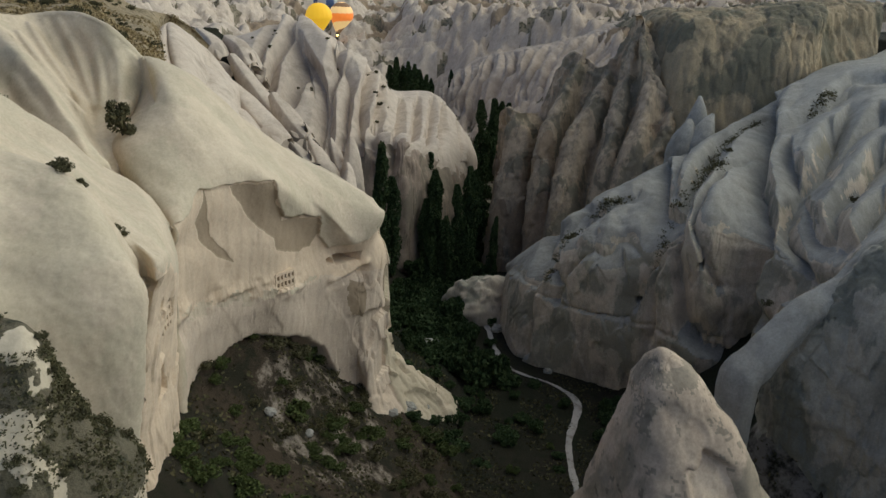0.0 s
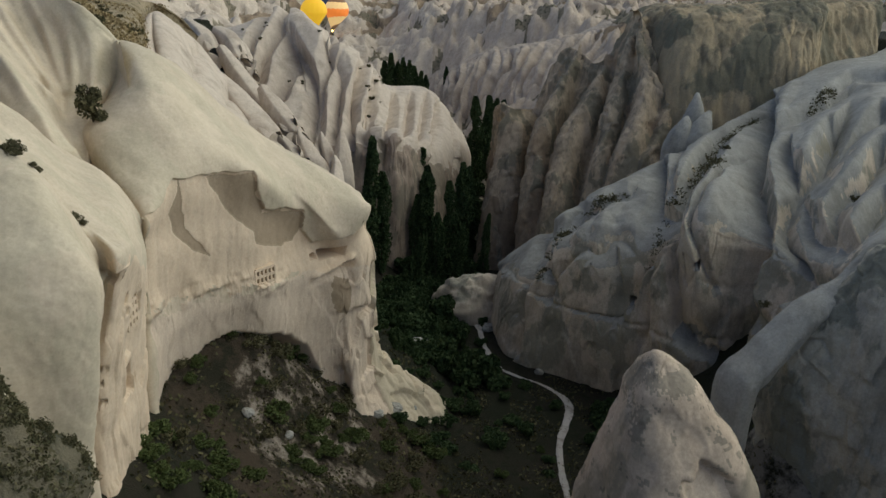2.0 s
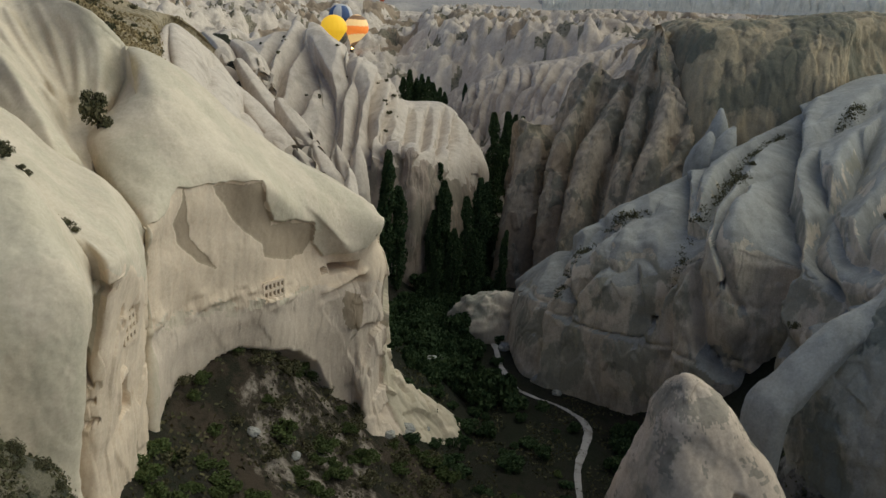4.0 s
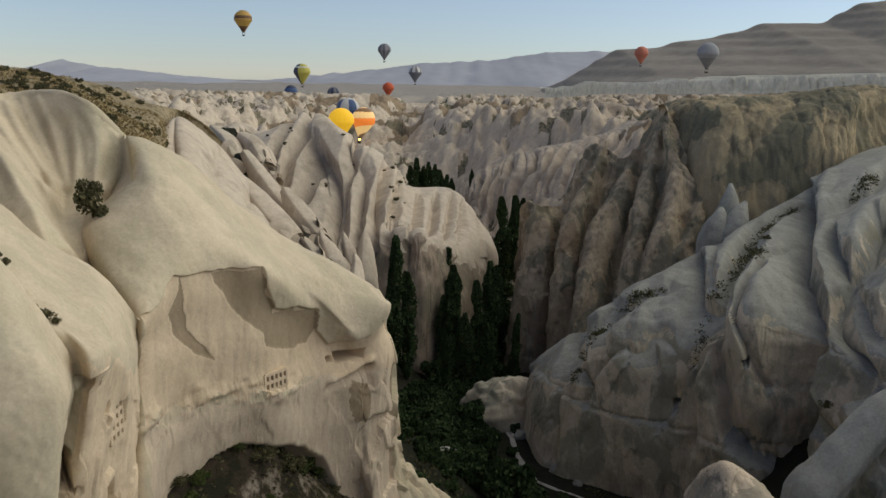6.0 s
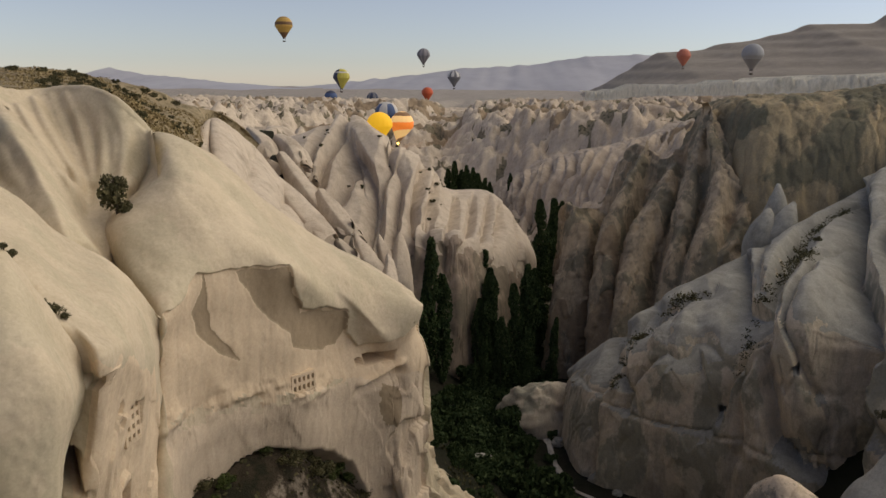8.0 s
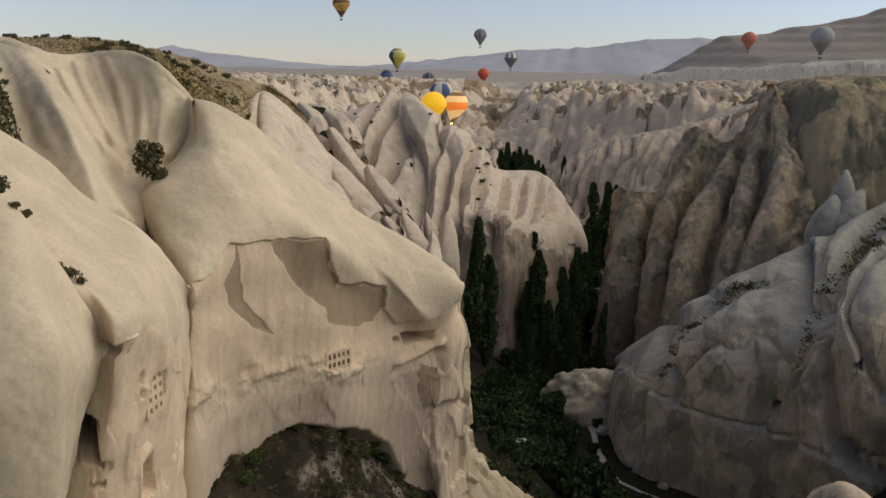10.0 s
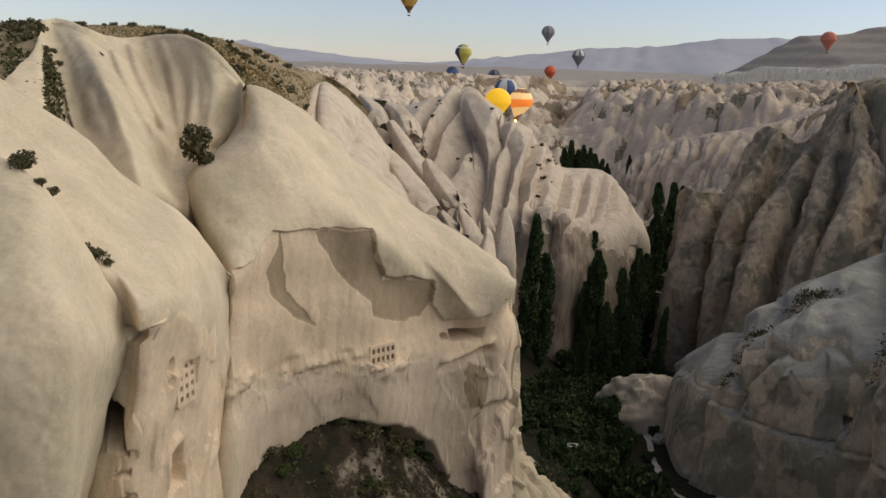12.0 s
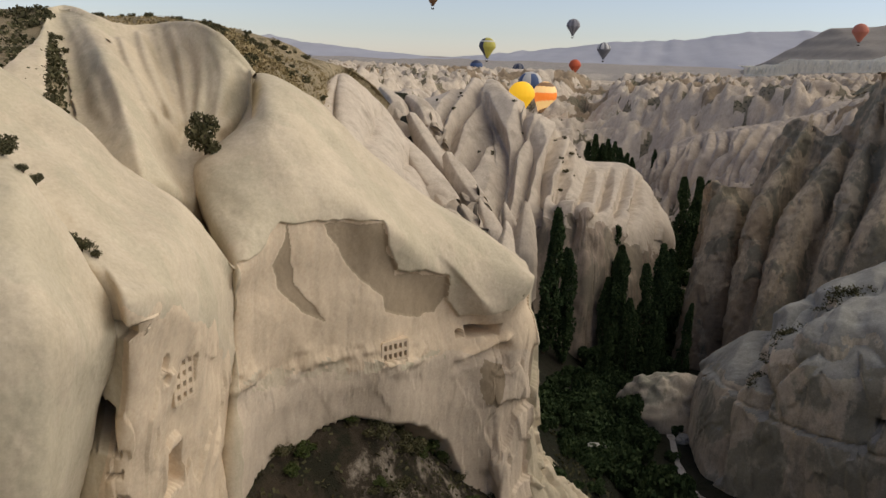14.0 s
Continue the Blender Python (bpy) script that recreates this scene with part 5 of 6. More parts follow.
def grown_fins():
    g, n, steep, ok = grown("fin", "fin", (-0.42, -0.9, 0.12), 0.3, 0.05, -20.0, 6.0, 1.0, 0.2, 67)
    x, y, z = g[..., 0], g[..., 1], g[..., 2]
    g = g + n * (0.25 * fbm(x / 1.6, y / 1.6, z / 20, 3, 631) + 1.1 * chips(x, y, z, 5.0, 18.0, 633) + 0.5 * chips(x, y, z, 2.2, 7.0, 634))[..., None]
    rusty = (0.7 * fbm(x / 9, y / 9, z / 22, 3, 637) + 0.35 * smooth(24, 8, z))[:-1, :-1] > 0.22
    ob = new("rock_fins")
    part("rusty_face", sub_mesh("rusty_face", g, ok & rusty, M_OCHRE), ob, "rust-stained rock faces")
    part("brown_face", sub_mesh("brown_face", g, ok & ~rusty, M_DARK), ob, "grey-brown rock faces")
    return tagged(ob, "row of tall brown tuff fins leaning side by side", "rock")


def grown_bowl():
    g, n, steep, ok = grown("bowl_rib", "bowl", (0.4, -0.8, 0.45), 0.16, 0.1, -20.0, 5.0, 0.0, 0.0, 80, 4, 0.0)
    SKINS["grown_bowl"] = g
    ob = new("rock_slope")
    part("hollow", sub_mesh("hollow", g, ok, M_WHITE), ob, "fluted white tuff hollow")
    return tagged(ob, "hollowed white tuff slope with flutes fanning down", "rock")


grown_fins()
grown_bowl()


# ---------------------------------------------------------------- the near cone
def cone_rock(name, x, y, top, base_z, r0, grow, seed, mat, label):
    a = np.linspace(0, 2 * math.pi, 140, endpoint=False)
    h = np.linspace(0, 1, 220) ** 1.3
    A, H = np.meshgrid(a, h, indexing="ij")
    R = r0 * np.sqrt(np.clip(H / 0.05, 0, 1)) + grow * H * (top - base_z)
    R = R * (1 + 0.10 * np.cos(2 * A + 0.6) + 0.06 * np.cos(3 * A) + 0.22 * np.exp(-((A - 4.85) / 0.3) ** 2) * smooth(0.08, 0.3, H))
    bite = smooth(0.0, 0.008, H - 0.118 - 0.03 * np.abs(A - 5.15) - 0.008 * np.cos(9 * A)) * smooth(0.5, 0.36, np.abs(A - 5.15))
    R = R - 0.9 * bite
    p = np.stack([x + 0.23 * np.minimum(H * (top - base_z), 14) + R * np.cos(A), y + R * np.sin(A) * 1.1, top - H * (top - base_z)], -1)
    n = np.stack([np.cos(A), np.sin(A), 0.3 + 0 * A], -1)
    p = rough(p, n, 0.8, 0.14, 0.04, 5, seed)
    p = p + n * (0.14 * chips(p[..., 0], p[..., 1], p[..., 2], 1.5, 2.6, seed + 5) + 0.07 * fbm(p[..., 0] / 0.7, p[..., 1] / 0.7, p[..., 2] / 0.7, 3, seed + 6))[..., None]
    p[:, 0] = p[:, 0].mean(0)
    # dark lichen on the cap and in blotches, pale stone in the broken hollow
    blotch = fbm(p[..., 0] / 0.9, p[..., 1] / 0.9, p[..., 2] / 0.9, 4, seed + 7) + 0.35 * fbm(p[..., 0] / 0.12, p[..., 1] / 0.12, p[..., 2] / 0.12, 2, seed + 8)
    pick = np.zeros(A.shape, int)
    pick[blotch - 9.0 * np.abs(H - 0.03) > -0.15] = 1
    pick[blotch > 0.42] = 1
    pick[bite > 0.3] = 2
    return tagged(new(name, grid_mesh(name, p[::-1], [mat, M_LICHEN, M_CREAM_BREAK], True, pick[::-1])), label, "rock")


cone_rock("rock_cone", 14.5, 47, 45.3, -2, 1.0, 0.42, 31, M_CONE, "tall weathered tuff cone with a lichened top and a broken hollow")


# ---------------------------------------------------------------- distance
def far_ridge(name, spots, y, depth, base, mat, label, category, seed, jag, terraces=0.0):
    """A far mountain whose skyline passes through the spots (x, height)."""
    x = np.linspace(spots[0][0], spots[-1][0], 260)
    z = np.interp(x, [s[0] for s in spots], [s[1] for s in spots]) + jag * fbm(x / 60, 0 * x, 0 * x, 4, seed)
    v = np.linspace(0, 1, 60)
    X, V = np.meshgrid(x, v, indexing="ij")
    Z = base + (z[:, None] - base) * (1 - V) ** 0.8
    if terraces:
        k = Z / terraces
        Z = 0.7 * Z + 0.3 * terraces * (np.floor(k) + smooth(0.3, 0.8, k - np.floor(k) + 0.15 * fbm(X / 90, V, 0 * X, 3, 8)))
    Z = Z + 0.5 * jag * fbm(X / 70, V * 4, 0 * X, 4, seed + 3) * np.sin(np.pi * V)
    Y = y - depth * V + 0.12 * depth * fbm(X / 150, V * 2, 0 * X, 3, seed + 5) * V
    g = np.stack([X, Y, Z], -1)
    rear = g[:, :1].copy()
    rear[..., 1] += depth
    rear[..., 2] = base - 5
    return tagged(new(name, grid_mesh(name, np.concatenate([rear, g], 1), [mat])), label, category, kind="structure")


far_ridge("mesa", [(200, 30), (225, 62), (301, 111), (339, 134), (428, 143), (579, 171), (665, 194), (801, 200), (849, 225), (881, 243), (1040, 268), (1500, 270), (2200, 200)], 1900, 700, 30, M_MESA, "broad dark flat-topped mesa with layered flanks", "mesa", 81, 4, 22.0)
far_ridge("mountain_range", [(-1600, 10), (-1001, 46), (-510, 99), (-208, 139), (91, 155), (387, 200), (680, 215), (973, 187), (3200, 150)], 4300, 900, 5, M_MOUNT, "long mountain range on the horizon, tinted blue-grey by haze", "mountain", 82, 8)
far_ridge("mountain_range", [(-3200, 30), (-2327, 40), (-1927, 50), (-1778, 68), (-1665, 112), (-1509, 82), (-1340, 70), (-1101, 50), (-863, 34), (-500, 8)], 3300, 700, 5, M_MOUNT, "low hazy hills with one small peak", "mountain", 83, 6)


def strip(name, spots, drop, thick, mat, label, seed, per):
    """A far cliff band: a fluted wall through the spots."""
    a, s = spline(np.array(spots, dtype=float), 320)
    v = np.linspace(0, 1, 40)
    g = np.repeat(a[:, None], 40, 1)
    rib = flutes(s * per, 0.4 * fbm(s * 2, 0 * s, 0 * s, 2, seed), 0.7)[:, None]
    g[..., 2] += 2.0 * fbm(s * 3, 0 * s, 0 * s, 3, seed + 1)[:, None] * (1 - v) - v * drop + (rib - 0.8) * 1.5 * (1 - v) + 1.5 * fbm(s * 9, 0 * s, 0 * s, 3, seed + 2)[:, None] * (1 - v)
    g[..., 1] -= (v * 0.5 + 0.25 * rib * np.sin(np.pi * np.clip(v + 0.2, 0, 1))) * thick
    rear = g[:, :1].copy()
    rear[..., 1] += 60
    return tagged(new(name, grid_mesh(name, np.concatenate([rear, g], 1), [mat])), label, "cliff")


strip("cliff_band", [(70, 740, 55), (88, 690, 57), (96, 600, 61), (118, 520, 63), (131, 450, 64.5), (155, 400, 66), (168, 360, 67), (200, 320, 68), (300, 280, 70)], 7, 12, M_BAND, "pale greenish white cliff band along the plateau rim", 91, 47)


# ---------------------------------------------------------------- plants
GULLIES = [
    [(63.6, 160.0), (58.1, 154.0), (53.6, 149.0), (50.1, 146.0)],
    [(48.1, 142.0), (42.0, 131.0), (37.8, 125.0), (34.5, 120.0)],
    [(34.0, 138.0), (30.8, 139.0), (28.1, 138.0)],
    [(25.3, 138.0), (22.3, 136.0), (19.4, 133.0)],
    [(49.0, 137.0), (43.7, 131.0)],
    [(76.5, 158.0), (69.0, 150.0)],
]


def leaf_quads(centres, size, seed):
    """Small leaf sprays at the centres, each a bent quad turned at random."""
    r = np.random.RandomState(seed)
    n = len(centres)
    a = r.normal(size=(n, 3))
    a /= np.linalg.norm(a, axis=1, keepdims=True)
    b = np.cross(a, r.normal(size=(n, 3)))
    b /= np.linalg.norm(b, axis=1, keepdims=True)
    k = size * (0.6 + 0.8 * r.rand(n, 1))
    return np.stack([centres - a * k - b * k * 0.5, centres + a * k - b * k * 0.6, centres + a * k * 0.8 + b * k * 0.6, centres - a * k * 0.9 + b * k * 0.5], 1)


def stem(name, path, r0, r1):
    """A tapered trunk or limb along a path of points."""
    pts, s = spline(np.array(path, dtype=float), 6)
    a = np.linspace(0, 2 * math.pi, 6, endpoint=False)
    rad = np.linspace(r0, r1, 6)[:, None]
    g = pts[:, None] + np.stack([np.cos(a) * rad, np.sin(a) * rad, 0 * rad * a], -1)
    return grid_mesh(name, np.swapaxes(g, 0, 1), [M_BARK], True)


def poplar(seed, height=1.0):
    """A column-shaped poplar, one unit of ten metres tall."""
    r = np.random.RandomState(seed)
    tree = new("poplar_tree")
    part("trunk", stem("trunk", [(0, 0, -0.4), (0.05, 0.02, 3), (0.0, 0.05, 6.5), (0.02, 0, 9.5)], 0.17, 0.03), tree)
    for k in range(3):
        a = 2.1 * k + r.rand()
        part("limb", stem("limb", [(0, 0, 1.2 + k), (0.4 * math.cos(a), 0.4 * math.sin(a), 2.6 + k), (0.55 * math.cos(a), 0.55 * math.sin(a), 5 + k)], 0.07, 0.02), tree)
    h = r.rand(5200) ** 0.85
    wide = 1.35 * np.sin(np.pi * np.clip(h * 0.9 + 0.07, 0, 1)) ** 0.6 * (1 - 0.2 * h)
    a = r.rand(5200) * 2 * math.pi
    lobes = 0.8 + 0.75 * vnoise(np.cos(a) * 1.6, np.sin(a) * 1.6, h * 6, seed)
    q = wide * lobes * (0.35 + 0.65 * r.rand(5200) ** 0.4)
    c = np.stack([q * np.cos(a), q * np.sin(a), 0.3 + 9.8 * h], -1)
    part("crown", quads_mesh("crown", leaf_quads(c, 0.13, seed), M_POPLAR), tree)
    return tagged(tree, "tall dark green column-shaped poplar on the valley floor", "tree", "valley poplars")


def round_tree(seed, name, label, group, leaf, mat, count=1500, flat=0.8, category="tree"):
    """A rounded tree or bush about two units wide, of several uneven clumps."""
    r = np.random.RandomState(seed)
    tree = new(name)
    lobes = [(r.uniform(-0.65, 0.65), r.uniform(-0.65, 0.65), r.uniform(0.45, 1.15), r.uniform(0.3, 0.6)) for _ in range(9)]
    part("trunk", stem("trunk", [(0, 0, -0.25), (0.03, 0, 0.3), (0, 0.05, 0.8)], 0.09, 0.04), tree)
    for x, y, z, q in lobes[:4]:
        part("limb", stem("limb", [(0, 0, 0.2), (x * 0.5, y * 0.5, z * 0.6), (x, y, z)], 0.045, 0.012), tree)
    c = []
    for x, y, z, q in lobes:
        d = r.normal(size=(count // 9, 3))
        d /= np.linalg.norm(d, axis=1, keepdims=True)
        c.append(np.array([x, y, z * flat]) + d * q * (0.45 + 0.55 * r.rand(len(d), 1) ** 0.5) * np.array([1, 1, 0.85]))
    part("crown", quads_mesh("crown", leaf_quads(np.concatenate(c), leaf, seed), mat), tree)
    return tagged(tree, label, category, group)


def ground_at(x, y):
    return float(ground_height(np.array([x], dtype=float), np.array([y], dtype=float))[0])


PLANT = random.Random(5)


def plant(kinds, x, y, z, size, tall=1.0, first={}):
    src = PLANT.choice(kinds)
    m = pose(x, y, z, PLANT.uniform(-4, 4), PLANT.uniform(-4, 4), PLANT.uniform(0, 360))
    if src.name in first:
        ob = copy_thing(src, m)
    else:
        first[src.name] = ob = src
        ob.matrix_basis = m
    ob.scale = (size, size, size * tall)
    return ob


POPLARS = [poplar(301), poplar(302), poplar(303)]
for x, y, top in ((-13.8, 169, 31.9), (-10.3, 172, 23.8), (-4.3, 200, 23), (-1.5, 196, 20), (0.2, 190, 19.6), (-3.0, 188, 14), (5.5, 192, 17), (8.6, 195, 20.8), (11.0, 205, 18), (16.1, 300, 21.4), (18.5, 306, 16), (21.0, 310, 20.0), (23.5, 318, 18), (25.9, 330, 16), (28, 322, 12), (-28.0, 428, 18), (-25.7, 430, 22), (-22, 434, 17), (-19, 430, 20), (-16.7, 430, 19), (-13, 436, 15), (-10.6, 430, 13.5), (-7, 440, 10), (4.6, 460, 13), (8, 462, 10), (2, 176, 14), (13, 182, 12), (7, 178, 10), (-2, 172, 9)):
    z = ground_at(x, y) if y < 400 else min(ground_at(x, y), top - 16)
    k = max(0.7, (top - z) / 10.2)
    plant(POPLARS, x, y, z, k * 0.74, 1.36)

TREES = [round_tree(s, "leafy_tree", "dark green rounded tree crowding the valley floor", "valley trees", 0.11, M_POPLAR, 1150, 1.05) for s in (311, 312, 313)]
for _ in range(100):
    y = PLANT.uniform(122, 212)
    x = float(valley_x(y)) - (PLANT.uniform(3.0, 15) if y < 165 else PLANT.uniform(-9, 12))
    plant(TREES, x, y, ground_at(x, y) - 0.2, PLANT.uniform(1.3, 2.8), PLANT.uniform(0.9, 1.5))
for _ in range(46):
    y = PLANT.uniform(106, 150)
    x = -4 + 0.15 * (y - 104) + PLANT.uniform(-4, 11)
    plant(TREES, x, y, ground_at(x, y) - 0.2, PLANT.uniform(0.9, 2.0), PLANT.uniform(0.8, 1.2))
for _ in range(45):
    y = PLANT.uniform(122, 168)
    x = PLANT.uniform(-9, 3)
    plant(TREES, x, y, ground_at(x, y) - 0.2, PLANT.uniform(1.2, 2.4), PLANT.uniform(0.9, 1.4))
for _ in range(40):
    y = PLANT.uniform(96, 124)
    x = PLANT.uniform(-3, float(valley_x(y)) - 1.5)
    plant(TREES, x, y, ground_at(x, y) - 0.3, PLANT.uniform(0.7, 1.5), PLANT.uniform(0.6, 1.0))
for _ in range(30):
    y = PLANT.uniform(100, 116)
    x = float(valley_x(y)) + PLANT.uniform(4.5, 14)
    plant(TREES, x, y, ground_at(x, y) - 0.2, PLANT.uniform(0.9, 1.8), PLANT.uniform(0.8, 1.2))
for _ in range(26):
    y = PLANT.uniform(215, 360)
    x = float(valley_x(y)) + PLANT.uniform(-9, 9)
    plant(TREES, x, y, ground_at(x, y) - 0.2, PLANT.uniform(1.6, 3.2), PLANT.uniform(0.9, 1.5))

BUSHES = [round_tree(s, "bush", "low dry olive-green bush on pale rock", "scattered bushes", 0.085, M_BUSH, 700, 0.7, "bush") for s in (321, 322, 323)]
GREENS = [round_tree(s, "green_bush", "leafy green bush in the shaded ravine", "ravine bushes", 0.09, M_GREEN, 1100, 0.95, "bush") for s in (331, 332)]
for x, y, z, k in ((-31.2, 78.2, 51.6, 1.5), (-31.8, 79.0, 52.8, 1.2), (-30.6, 77.8, 51.0, 1.0)):
    plant(BUSHES, x, y, z, k, 1.25)


def near_skin(key, x, y, reach=3.0):
    """The highest point of a skin near that place."""
    g = SKINS[key].reshape(-1, 3)
    d = (g[:, 0] - x) ** 2 + (g[:, 1] - y) ** 2
    k = np.argmin(d)
    ok = d < max(d[k] * 1.5, 0.05)
    return float(g[ok, 2].max()) if d[k] < reach ** 2 else None


def dress(key, count, u0, u1, v0, v1, lo, hi, kinds, seed, accept=0.0, steep=0.25):
    """Bushes on a stretch of a skin, in loose groups."""
    g = SKINS[key]
    r = np.random.RandomState(seed)
    m, n = g.shape[:2]
    placed = tries = 0
    while placed < count and tries < count * 30:
        tries += 1
        i, j = int(r.uniform(u0, u1) * (m - 2)), int(r.uniform(v0, v1) * (n - 2))
        p = g[i, j]
        e1, e2 = g[i + 1, j] - p, g[i, j + 1] - p
        nz = np.cross(e1, e2)
        nz = abs(nz[2]) / max(np.linalg.norm(nz), 1e-9)
        if nz < steep or float(vnoise(np.array([p[0] / 6]), np.array([p[1] / 6]), np.array([p[2] / 6]), seed)[0]) < accept:
            continue
        plant(kinds, *(float(c) for c in p - np.array([0, 0, 0.1])), r.uniform(lo, hi))
        placed += 1


for x, y, k in ((-24.1, 50.2, 0.62), (-23.5, 49.6, 0.55), (-24.7, 51.0, 0.6), (-23.0, 50.8, 0.4), (-22.4, 49.5, 0.3)):
    z = near_skin("hump_front", x, y)
    if z:
        plant(BUSHES, x, y, z - 0.1, k)
for x, y, k in ((-21.6, 51.7, 0.55), (-22.2, 51.5, 0.45), (-21.0, 52.0, 0.35)):
    z = near_skin("hump_back", x, y)
    if z:
        plant(BUSHES, x, y, z - 0.1, k)
dress("bowl", 22, 0.0, 0.24, 0.3, 0.75, 0.35, 0.9, BUSHES, 401, 0.0)
dress("hill", 110, 0.05, 0.9, 0.3, 0.85, 0.35, 0.95, BUSHES, 403, -0.1)
dress("fore", 110, 0.0, 1.0, 0.35, 0.9, 0.14, 0.42, BUSHES, 404, -0.3, 0.1)
dress("ridge", 26, 0.1, 0.6, 0.28, 0.5, 0.35, 0.8, BUSHES, 405, 0.25)
for _ in range(150):
    y = PLANT.uniform(56, 98)
    x = PLANT.uniform(-25, 4)
    if x > -25 + max(0, (y - 80)) * 0.55:
        plant(GREENS if PLANT.random() < (0.8 if y < 74 else 0.5) else BUSHES, x, y, ground_at(x, y) - 0.15, PLANT.uniform(0.7, 1.7), 0.8)
for _ in range(60):
    y = PLANT.uniform(60, 110)
    x = PLANT.uniform(3, 40)
    plant(GREENS if PLANT.random() < 0.4 else BUSHES, x, y, ground_at(x, y) - 0.15, PLANT.uniform(0.4, 1.0), 0.8)


def tufts(name, points, size, mat, label, seed):
    me = quads_mesh(name, leaf_quads(points, size, seed), mat)
    return tagged(new(name, me), label, "grass", kind="stuff")


r = np.random.RandomState(9)
g = SKINS["hill"]
ii, jj = r.randint(10, g.shape[0] - 2, 32000), r.randint(40, g.shape[1] - 20, 32000)
hp = g[ii, jj] + r.normal(size=(32000, 3)) * np.array([0.4, 0.4, 0.05]) + np.array([0, 0, 0.1])
keep = fbm(hp[:, 0] / 5, hp[:, 1] / 5, 0 * hp[:, 0], 2, 95) > -0.05
tufts("dry_grass", hp[keep], 0.16, M_STRAW, "dry brown scrub and grass over the hillside", 96)
g = SKINS["bowl"]
ii, jj = r.randint(2, int(g.shape[0] * 0.2), 5000), r.randint(60, g.shape[1] - 30, 5000)
bp = g[ii, jj] + r.normal(size=(5000, 3)) * np.array([0.3, 0.3, 0.05]) + np.array([0, 0, 0.1])
keep = fbm(bp[:, 0] / 3, bp[:, 1] / 3, 0 * bp[:, 0], 2, 93) > 0.0
tufts("rim_scrub", bp[keep], 0.17, M_BUSH, "dark dry scrub along the rocky rim", 94)
g = SKINS["fore"]
ii, jj = r.randint(4, g.shape[0] - 4, 20000), r.randint(110, g.shape[1] - 20, 20000)
fp = g[ii, jj] + r.normal(size=(20000, 3)) * np.array([0.1, 0.1, 0.05]) + np.array([0, 0, 0.06])
tufts("spur_scrub", fp[fbm(fp[:, 0] / 1.5, fp[:, 1] / 1.5, fp[:, 2] / 1.5, 2, 92) > -0.05], 0.07, M_BUSH, "dry grey-brown scrub over the near spur", 91)
tx, ty = r.uniform(-26, 38, 16000), r.uniform(56, 130, 16000)
tz = ground_height(tx, ty)
keep = fbm(tx / 4, ty / 4, 0 * tx, 2, 97) > -0.1
tufts("scrub", np.stack([tx, ty, tz + 0.1], -1)[keep], 0.2, M_BUSH, "low dark scrub covering the valley slopes", 98)


def gully_scrub(lines, count, spread, seed):
    """Low scrub along the clefts between the spurs."""
    r = np.random.RandomState(seed)
    every = np.concatenate([SKINS[k].reshape(-1, 3) for k in SKINS if k == "grown_slope"])
    pts = []
    for line in lines:
        a, _ = spline(np.array(line, dtype=float), 60)
        for c in a[r.randint(0, 60, count)]:
            x, y = c[0] + r.normal() * spread, c[1] + r.normal() * spread
            d = (every[:, 0] - x) ** 2 + (every[:, 1] - y) ** 2
            near = every[d < 0.4]
            if len(near):
                pts.append((x, y, near[:, 2].max() + 0.1))
    pts = np.array(pts)
    pts = np.repeat(pts, 14, 0) + r.normal(size=(len(pts) * 14, 3)) * np.array([0.35, 0.35, 0.18])
    return tufts("gully_scrub", pts, 0.13, M_BUSH, "dark dry scrub growing in the clefts of the slope", seed)


gully_scrub(GULLIES, 46, 0.55, 110)
for x, y in [(46.1, 103.2), (52.0, 98.8), (51.9, 142.0), (60.0, 112.0)]:
    z = near_skin("grown_slope", x, y)
    if z:
        plant(BUSHES, x, y, z - 0.1, 0.75)


# ---------------------------------------------------------------- path and boulders
py = np.linspace(88, 172, 240)
px = valley_x(py)
px = np.convolve(np.pad(px, 8, mode="edge"), np.ones(17) / 17, "valid")
half = 0.55 + 0.25 * fbm(py / 3, 0 * py, 0 * py, 3, 99)
cols = []
for q in np.linspace(-1, 1, 7):
    x = px + q * half + 0.15 * fbm(py / 1.5, 0 * py + q, 0 * py, 2, 100)
    cols.append(np.stack([x, py, ground_height(x, py) + 0.22 - 0.1 * q * q], -1))
tagged(new("path", grid_mesh("path", np.stack(cols, 1)[:, ::-1], [M_PATH])), "pale dusty footpath winding along the valley floor", "path", kind="structure")


def boulder(x, y, z, rx, ry, rz, seed, mat, label):
    a, b = np.meshgrid(np.linspace(0, 2 * math.pi, 72, endpoint=False), np.linspace(0.02, math.pi - 0.02, 48), indexing="ij")
    n = np.stack([np.cos(a) * np.sin(b), np.sin(a) * np.sin(b), np.cos(b)], -1)
    p = n * (1 + 0.4 * fbm(n[..., 0] * 1.6 + seed, n[..., 1] * 1.6, n[..., 2] * 1.6, 4, seed))[..., None] * np.array([rx, ry, rz])
    p = p + n * (0.03 * (rx + ry) * chips(p[..., 0], p[..., 1], p[..., 2], 0.5 * rx, 0.7 * rz, seed + 3))[..., None]
    return tagged(new("boulder", grid_mesh("boulder", (p + np.array([x, y, z]))[::-1], [mat], True)), label, "rock", "fallen boulders")


